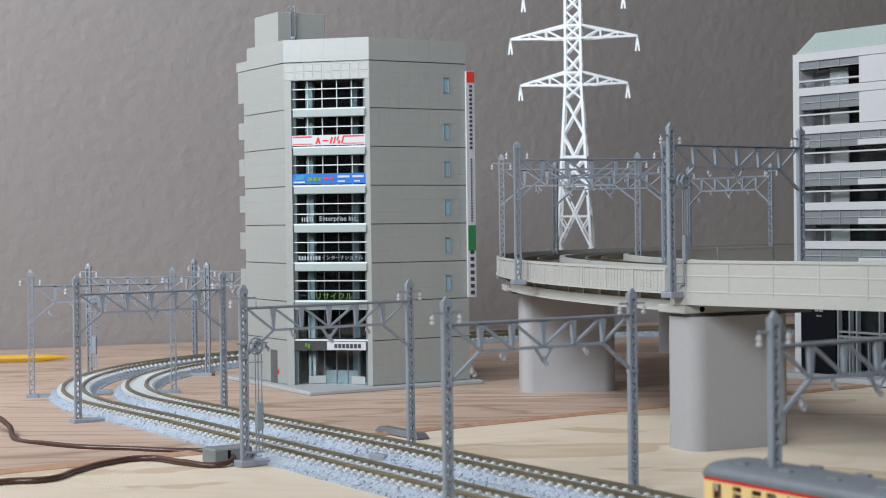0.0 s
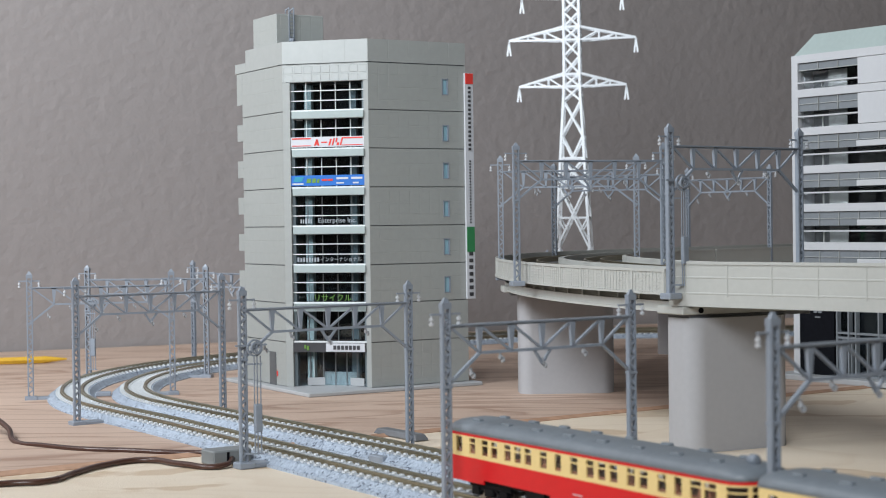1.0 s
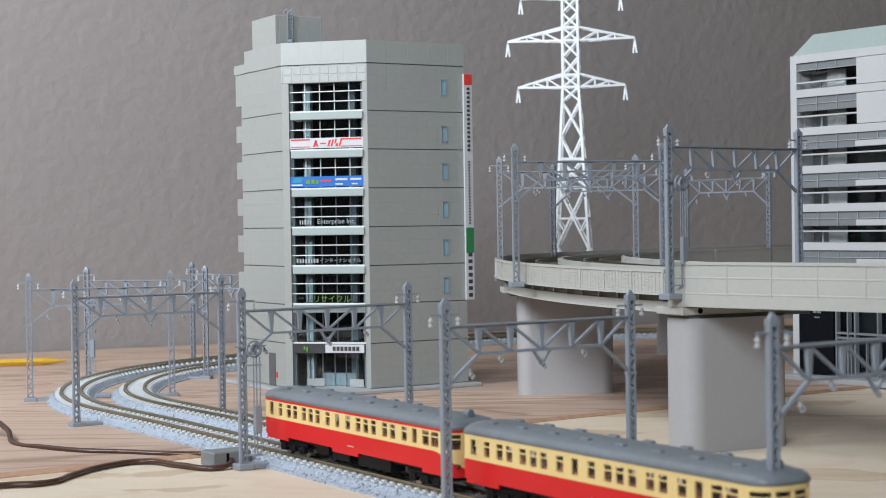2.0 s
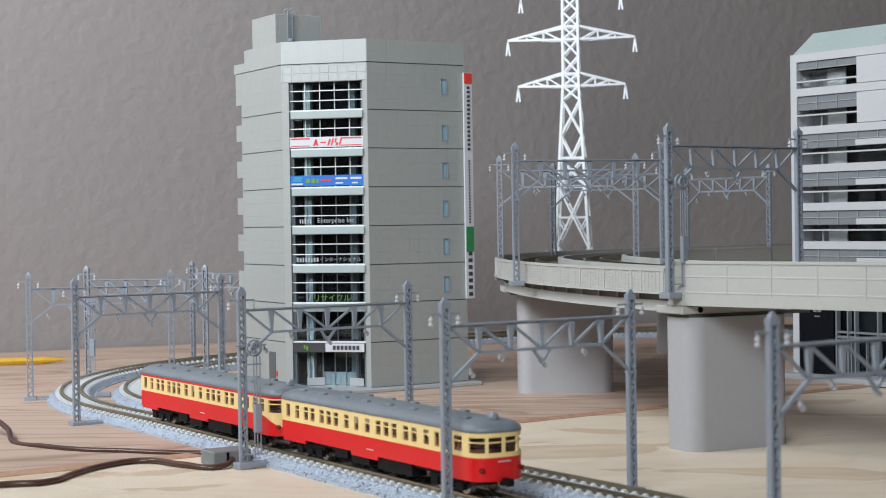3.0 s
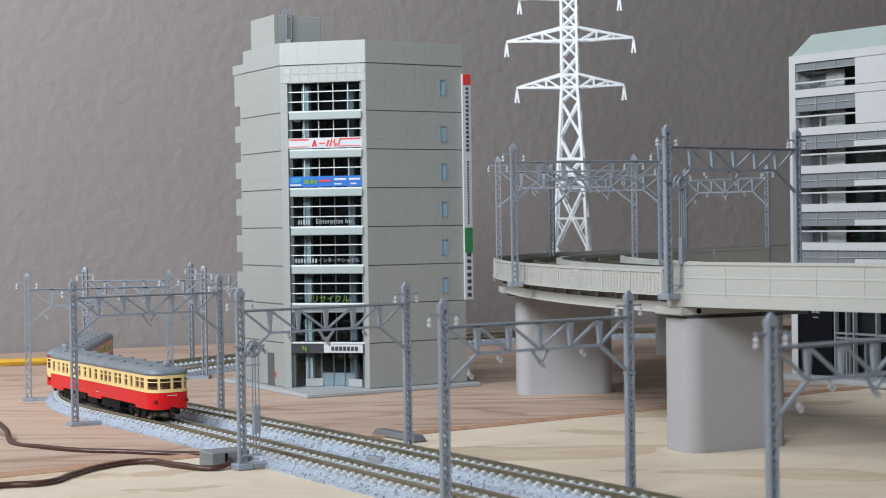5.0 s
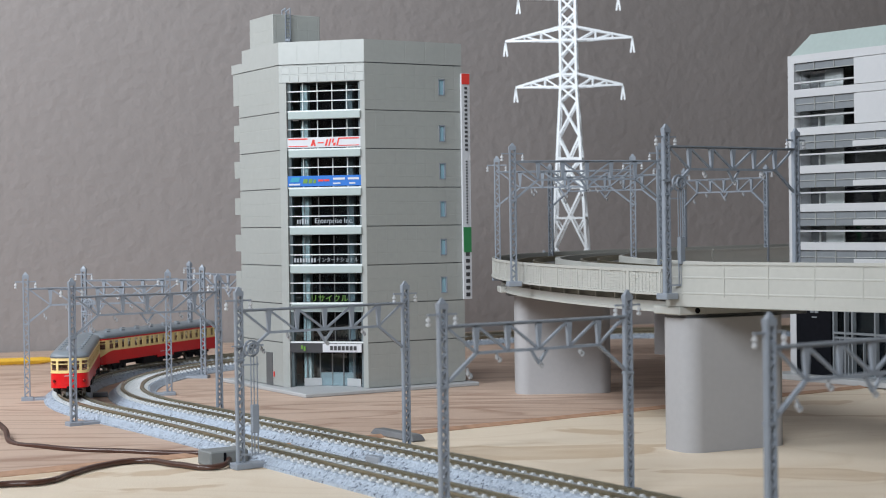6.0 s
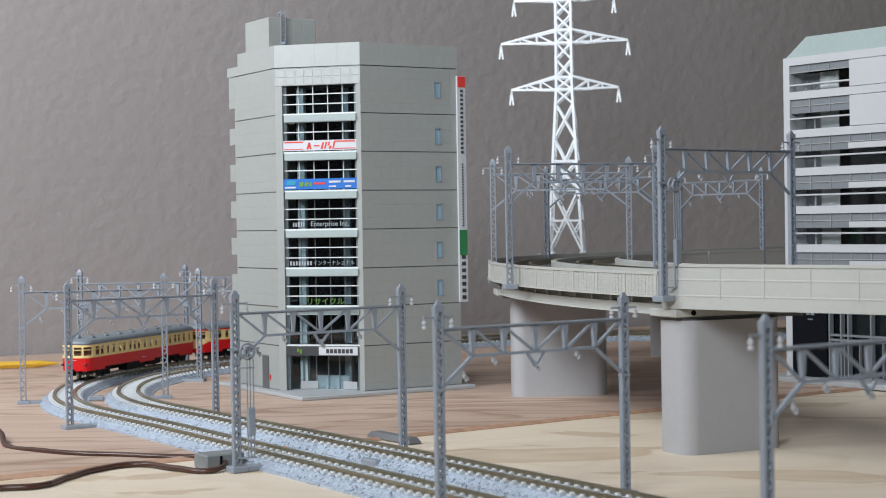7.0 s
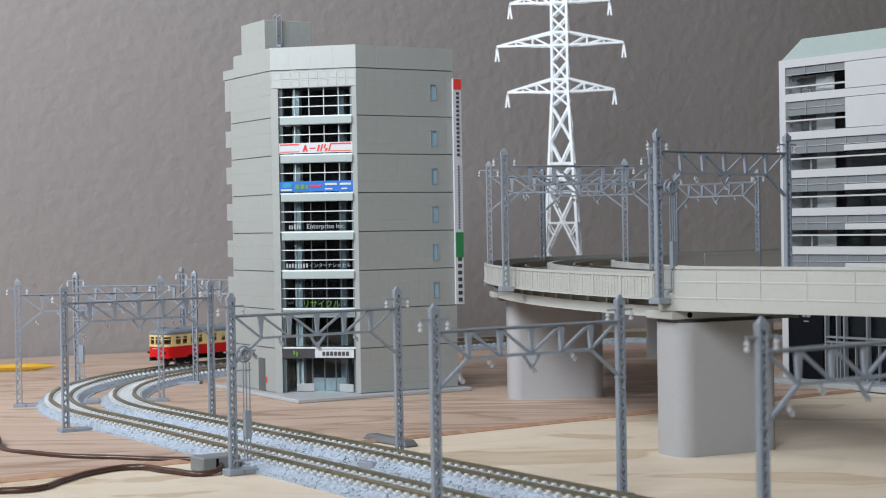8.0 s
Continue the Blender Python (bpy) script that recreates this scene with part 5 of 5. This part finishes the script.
def car(label, striped):
    ob = empty("railcar", pose(0, 0, 0), label, "railcar", "train")
    z = lambda mm: mm / 1000.0
    # openings as running lengths on the rim
    near = [(z(m - w / 2 - 1.2), z(m + w / 2 - 1.2), m in DOORS) for m, w in WINDOWS]
    s_left = RIM.s[24]
    s_right = RIM.s[24 + 20]
    nose = s_right - s_left
    front_w = [(s_left + nose * a, s_left + nose * b, False) for a, b in ((0.06, 0.27), (0.31, 0.48), (0.52, 0.69), (0.73, 0.94))]
    far = [(s_right + s_left - b, s_right + s_left - a, d) for a, b, d in reversed(near)]
    s_f0 = RIM.s[24 + 20 + 24 + 1]
    flat = RIM.total - s_f0
    end = [(s_f0 + flat * 0.10, s_f0 + flat * 0.28, False), (s_f0 + flat * 0.42, s_f0 + flat * 0.58, True), (s_f0 + flat * 0.72, s_f0 + flat * 0.90, False)]
    wins = near + front_w + far + end
    zb, zbelt, zs, zh, ze = 0.0066, 0.0128, 0.0140, 0.0187, 0.0203
    def belt(s):
        """Height of the colour line; on the striped car it sweeps down towards the middle of the cab."""
        if not striped:
            return zbelt
        mid = (s_left + s_right) / 2
        u = min(1.0, max(0.0, (abs(s - mid) - 0.0015) / 0.0180))
        return zb + 0.0004 + (zbelt - zb - 0.0004) * math.sin(u * math.pi / 2) ** 1.4
    marks = [0.0] + [s_left - 0.012 + (s_right - s_left + 0.024) * k / 36 for k in range(37)] + [RIM.total]
    bm = bmesh.new()
    for a, b in zip(marks, marks[1:]):
        strip(bm, a, b, zb, belt(a), e1=belt(b))
    body = part("lower_body", bm, M_RED_P, ob, "glossy red lower body")
    for a, b in ((0.001, 0.018), (0.052, 0.070), (s_left + s_right - 0.018, s_left + s_right - 0.001), (s_left + s_right - 0.070, s_left + s_right - 0.052), (0.112, s_left + s_right - 0.112)):
        bm = bmesh.new()
        strip(bm, a, b, zb - 0.0013, zb)
        part("skirt", bm, M_RED_P, body)
    bm = bmesh.new()
    for a, b in zip(marks, marks[1:]):
        strip(bm, a, b, belt(a), zs, e0=belt(b))
    strip(bm, 0, RIM.total, zh, ze - (0.0011 if striped else 0.0))
    prev = 0.0
    for a, b, d in wins:
        strip(bm, prev, a, zs, zh)
        prev = b
    strip(bm, prev, RIM.total, zs, zh)
    upper = part("upper_body", bm, M_CREAM, ob, "cream upper body with windows")
    if striped:
        bm = bmesh.new()
        strip(bm, 0, RIM.total, ze - 0.0011, ze)
        part("eave_stripe", bm, M_RED_P, ob, "red stripe under the eaves")
    # belt rib, window rails and drip strip
    for zz, mat in ((ze, M_ROOF),) if striped else ((zbelt, M_CREAM), (ze, M_ROOF)):
        bm = bmesh.new()
        ss = list(RIM.s)
        loop = []
        for s in ss[:-1]:
            p = RIM.at(s)
            q = p * 1.0
            o = Vector((q.x * 1.0015, q.y * 1.02))
            loop.append([bm.verts.new((o.x, o.y, zz - 0.0002)), bm.verts.new((o.x, o.y, zz + 0.0002)), bm.verts.new((q.x * 0.998, q.y * 0.97, zz + 0.0002)), bm.verts.new((q.x * 0.998, q.y * 0.97, zz - 0.0002))])
        for i in range(len(loop)):
            a, b = loop[i], loop[(i + 1) % len(loop)]
            for k in range(4):
                bm.faces.new((a[k], a[(k + 1) % 4], b[(k + 1) % 4], b[k]))
        part("rib", bm, mat, upper)
    for a, b, d in wins:
        if d:
            continue
        bm = bmesh.new()
        strip(bm, a, b, zh - 0.0017, zh - 0.0013, 0.0004)
        part("window_rail", bm, M_CREAM, upper)
    glz = bmesh.new()
    prof = [Vector((x, y)) for x, y in outline(0.0005)]
    lo = [glz.verts.new((p.x, p.y, zs - 0.0005)) for p in prof]
    hi = [glz.verts.new((p.x, p.y, zh + 0.0005)) for p in prof]
    for k in range(len(prof)):
        glz.faces.new((lo[k], lo[(k + 1) % len(prof)], hi[(k + 1) % len(prof)], hi[k]))
    g = part("glazing", glz, M_CARGLASS, ob, "clear window glass")
    g.visible_shadow = False
    bm = bmesh.new()
    box(bm, -CAR_L / 2 + 0.009, CAR_L / 2 - 0.003, -0.0078, 0.0078, zb + 0.001, zs + 0.0006)
    for k in range(12):
        x = -CAR_L / 2 + 0.016 + k * 0.0095
        for q in (-1, 1):
            box(bm, x, x + 0.0014, q * 0.0050 - 0.0026, q * 0.0050 + 0.0026, zs, zs + 0.0026)
    for x in (-CAR_L / 2 + 0.0125, CAR_L / 2 - 0.012):
        box(bm, x, x + 0.0006, -0.0082, 0.0082, zs, zh)
    part("interior", bm, M_SEAT, ob, "brown seats and bulkheads")
    # roof: an arched shell that closes down at both ends
    bm = bmesh.new()
    prof = outline(-0.0002)
    layers = [(1.0, 0.0), (0.99, 0.0008), (0.95, 0.0016), (0.85, 0.0024), (0.64, 0.0031), (0.34, 0.0035), (0.10, 0.0036)]
    rings = []
    for f, h in layers:
        ring = []
        for x, y in prof:
            xx = math.copysign(max(0.0, abs(x) - (1 - f) * (0.012 if x < 0 else 0.0045)), x)
            ring.append(bm.verts.new((xx, y * f, ze + h)))
        rings.append(ring)
    n = len(prof)
    for a, b in zip(rings, rings[1:]):
        for k in range(n):
            bm.faces.new((a[k], a[(k + 1) % n], b[(k + 1) % n], b[k]))
    bm.faces.new(rings[-1])
    bm.faces.new(rings[0][::-1])
    bmesh.ops.recalc_face_normals(bm, faces=bm.faces)
    roof = part("roof", bm, M_ROOF, ob, "grey arched roof")
    for p in roof.data.polygons:
        p.use_smooth = abs(p.normal.z) < 0.999
    for k in range(8):
        for q in (-1, 1):
            x = 0.056 - k * 0.0155
            bm = bmesh.new()
            box(bm, x - 0.0019, x + 0.0019, q * 0.0049 - 0.0010, q * 0.0049 + 0.0010, ze + 0.0022, ze + 0.0039)
            bevel(bm, 0.0003)
            part("ventilator", bm, M_ROOF, roof)
    for x in (-CAR_L / 2 + 0.0062,):
        bm = bmesh.new()
        lathe(bm, [(0.0007, -0.0018), (0.0013, -0.0016), (0.0015, -0.0010), (0.0014, 0.0004), (0.0009, 0.0014), (0.0003, 0.0019)], (x, 0, ze + 0.0042), "X", 14)
        box(bm, x - 0.0008, x + 0.0008, -0.0008, 0.0008, ze + 0.0022, ze + 0.0036)
        part("roof_lamp", bm, M_GREY, roof, "small round lamp housing")
    # lamps, plate marks and coupler
    for q in (-1, 1):
        bm = bmesh.new()
        p = Vector((-CAR_L / 2 + 0.0014, q * 0.0070))
        lathe(bm, [(0.0003, -0.0009), (0.0007, -0.0006), (0.0008, 0.0008), (0.0004, 0.0011)], (p.x - 0.0002, p.y * 1.04, zb + 0.0022), "X", 10)
        part("tail_lamp", bm, M_LENS, body, "dark red tail lamp")
    part("number_bar", bbox(-CAR_L / 2 - 0.0002, -CAR_L / 2 + 0.0002, -0.0022, 0.0022, zbelt - 0.0016, zbelt - 0.0013), M_SIGN_W, body, "thin white bar")
    for q in (-1, 1):
        part("side_bar", bbox(-0.0022, 0.0022, q * CAR_HW - 0.0001, q * CAR_HW + 0.0001, 0.0083, 0.0086), M_SIGN_W, body, "thin white bar")
    # underframe and equipment
    bm = bmesh.new()
    box(bm, -CAR_L / 2 + 0.006, CAR_L / 2 - 0.003, -0.0078, 0.0078, zb - 0.0012, zb + 0.0012)
    for x0, x1, y0, y1, z0 in ((-0.020, 0.002, -0.0086, -0.0030, 0.0022), (0.006, 0.022, -0.0086, -0.0020, 0.0028), (-0.026, -0.004, 0.0030, 0.0086, 0.0024),
                               (0.002, 0.014, 0.0030, 0.0086, 0.0026), (0.017, 0.026, 0.0030, 0.0086, 0.0034), (-0.008, 0.010, -0.0030, 0.0030, 0.0022)):
        box(bm, x0, x1, y0, y1, z0, zb)
    part("underframe", bm, M_BLACK, ob, "black underframe equipment")
    for x in (-CAR_L / 2 - 0.0012, CAR_L / 2 + 0.0012):
        part("coupler", bbox(x - 0.0024, x + 0.0024, -0.0010, 0.0010, 0.0040, 0.0062), M_BLACK, ob)
    for x in (-0.0460, 0.0460):
        bg = new("bogie")
        bg.empty_display_size = 0.005
        bg.parent = ob
        bg.matrix_basis = pose(x, 0, 0)
        bm = bmesh.new()
        for q in (-1, 1):
            box(bm, -0.0105, 0.0105, q * 0.0072 - 0.0006, q * 0.0072 + 0.0006, 0.0040, 0.0052)
            for cx in (-0.0070, 0.0070):
                box(bm, cx - 0.0018, cx + 0.0018, q * 0.0074 - 0.0008, q * 0.0074 + 0.0008, 0.0016, 0.0042)
                bar(bm, (cx + 0.0016, q * 0.0074, 0.0022), (cx * 0.25, q * 0.0074, 0.0042), 0.0008)
            box(bm, -0.0022, 0.0022, q * 0.0076 - 0.0007, q * 0.0076 + 0.0007, 0.0018, 0.0040)
        box(bm, -0.0020, 0.0020, -0.0070, 0.0070, 0.0036, 0.0056)
        part("bogie_frame", bm, M_BLACK, bg, "black bogie side frames")
        for cx in (-0.0070, 0.0070):
            bm = bmesh.new()
            for q in (-1, 1):
                lathe(bm, [(0.0030, q * 0.0044 - 0.0002), (0.0029, q * 0.0044), (0.0027, q * 0.0057)] if q > 0 else [(0.0027, -0.0057), (0.0029, -0.0044), (0.0030, -0.0042)], (cx, 0, 0.0028), "Y", 18)
            lathe(bm, [(0.0007, -0.0045), (0.0007, 0.0045)], (cx, 0, 0.0028), "Y", 8)
            part("wheelset", bm, M_STEEL, bg, "steel wheelset")
    return ob


front_car = car("red and cream railcar with a red eave stripe, leading", True)
rear_car = car("red and cream railcar with a rounded cab, trailing", False)

# where the train's tail is along the outer track, second by second
TAIL = [(0.0, -0.4265), (0.5, -0.3665), (1.0, -0.3095), (1.5, -0.2430), (3.5, 0.0055), (4.5, 0.1360), (6.0, 0.3130), (7.0, 0.4320), (8.0, 0.5410)]
PIVOT = 0.0460


def tail_at(t):
    """A smooth run through the rows of TAIL."""
    n = len(TAIL)
    slope = []
    for i in range(n):
        a, b = TAIL[max(0, i - 1)], TAIL[min(n - 1, i + 1)]
        slope.append((b[1] - a[1]) / (b[0] - a[0]))
    i = max(k for k in range(n - 1) if TAIL[k][0] <= t)
    (t0, y0), (t1, y1) = TAIL[i], TAIL[i + 1]
    h = t1 - t0
    u = (t - t0) / h
    return (y0 * (2 * u ** 3 - 3 * u ** 2 + 1) + slope[i] * h * (u ** 3 - 2 * u ** 2 + u)
            + y1 * (3 * u ** 2 - 2 * u ** 3) + slope[i + 1] * h * (u ** 3 - u ** 2))


def car_rows(front_offset):
    """Rows for the car and its two bogies; front_offset: the car's middle ahead of the train's tail."""
    rows, lead, trail = [], [], []
    for k in range(0, 81, 2):
        t = k / 10
        mid = tail_at(t) + front_offset
        ax, ay, aa = outer(mid + PIVOT)
        bx, by, ba = outer(mid - PIVOT)
        h = math.atan2(ay - by, ax - bx)
        rows.append((t, Matrix.Translation(((ax + bx) / 2, (ay + by) / 2, RAIL_Z)) @ Matrix.Rotation(h, 4, "Z")))
        for out, x, a in ((lead, PIVOT, aa), (trail, -PIVOT, ba)):
            out.append((t, Matrix.Translation((x, 0, 0)) @ Matrix.Rotation(a + math.pi / 2 - h, 4, "Z")))
    return rows, lead, trail


def motions():
    for thing, offset in ((rear_car, PITCH / 2), (front_car, PITCH * 1.5)):
        rows, lead, trail = car_rows(offset)
        walk(thing, rows)
        for bogie in [c for c in thing.children if c.name.startswith("bogie")]:
            walk(bogie, lead if bogie.matrix_basis.translation.x > 0 else trail)


motions()
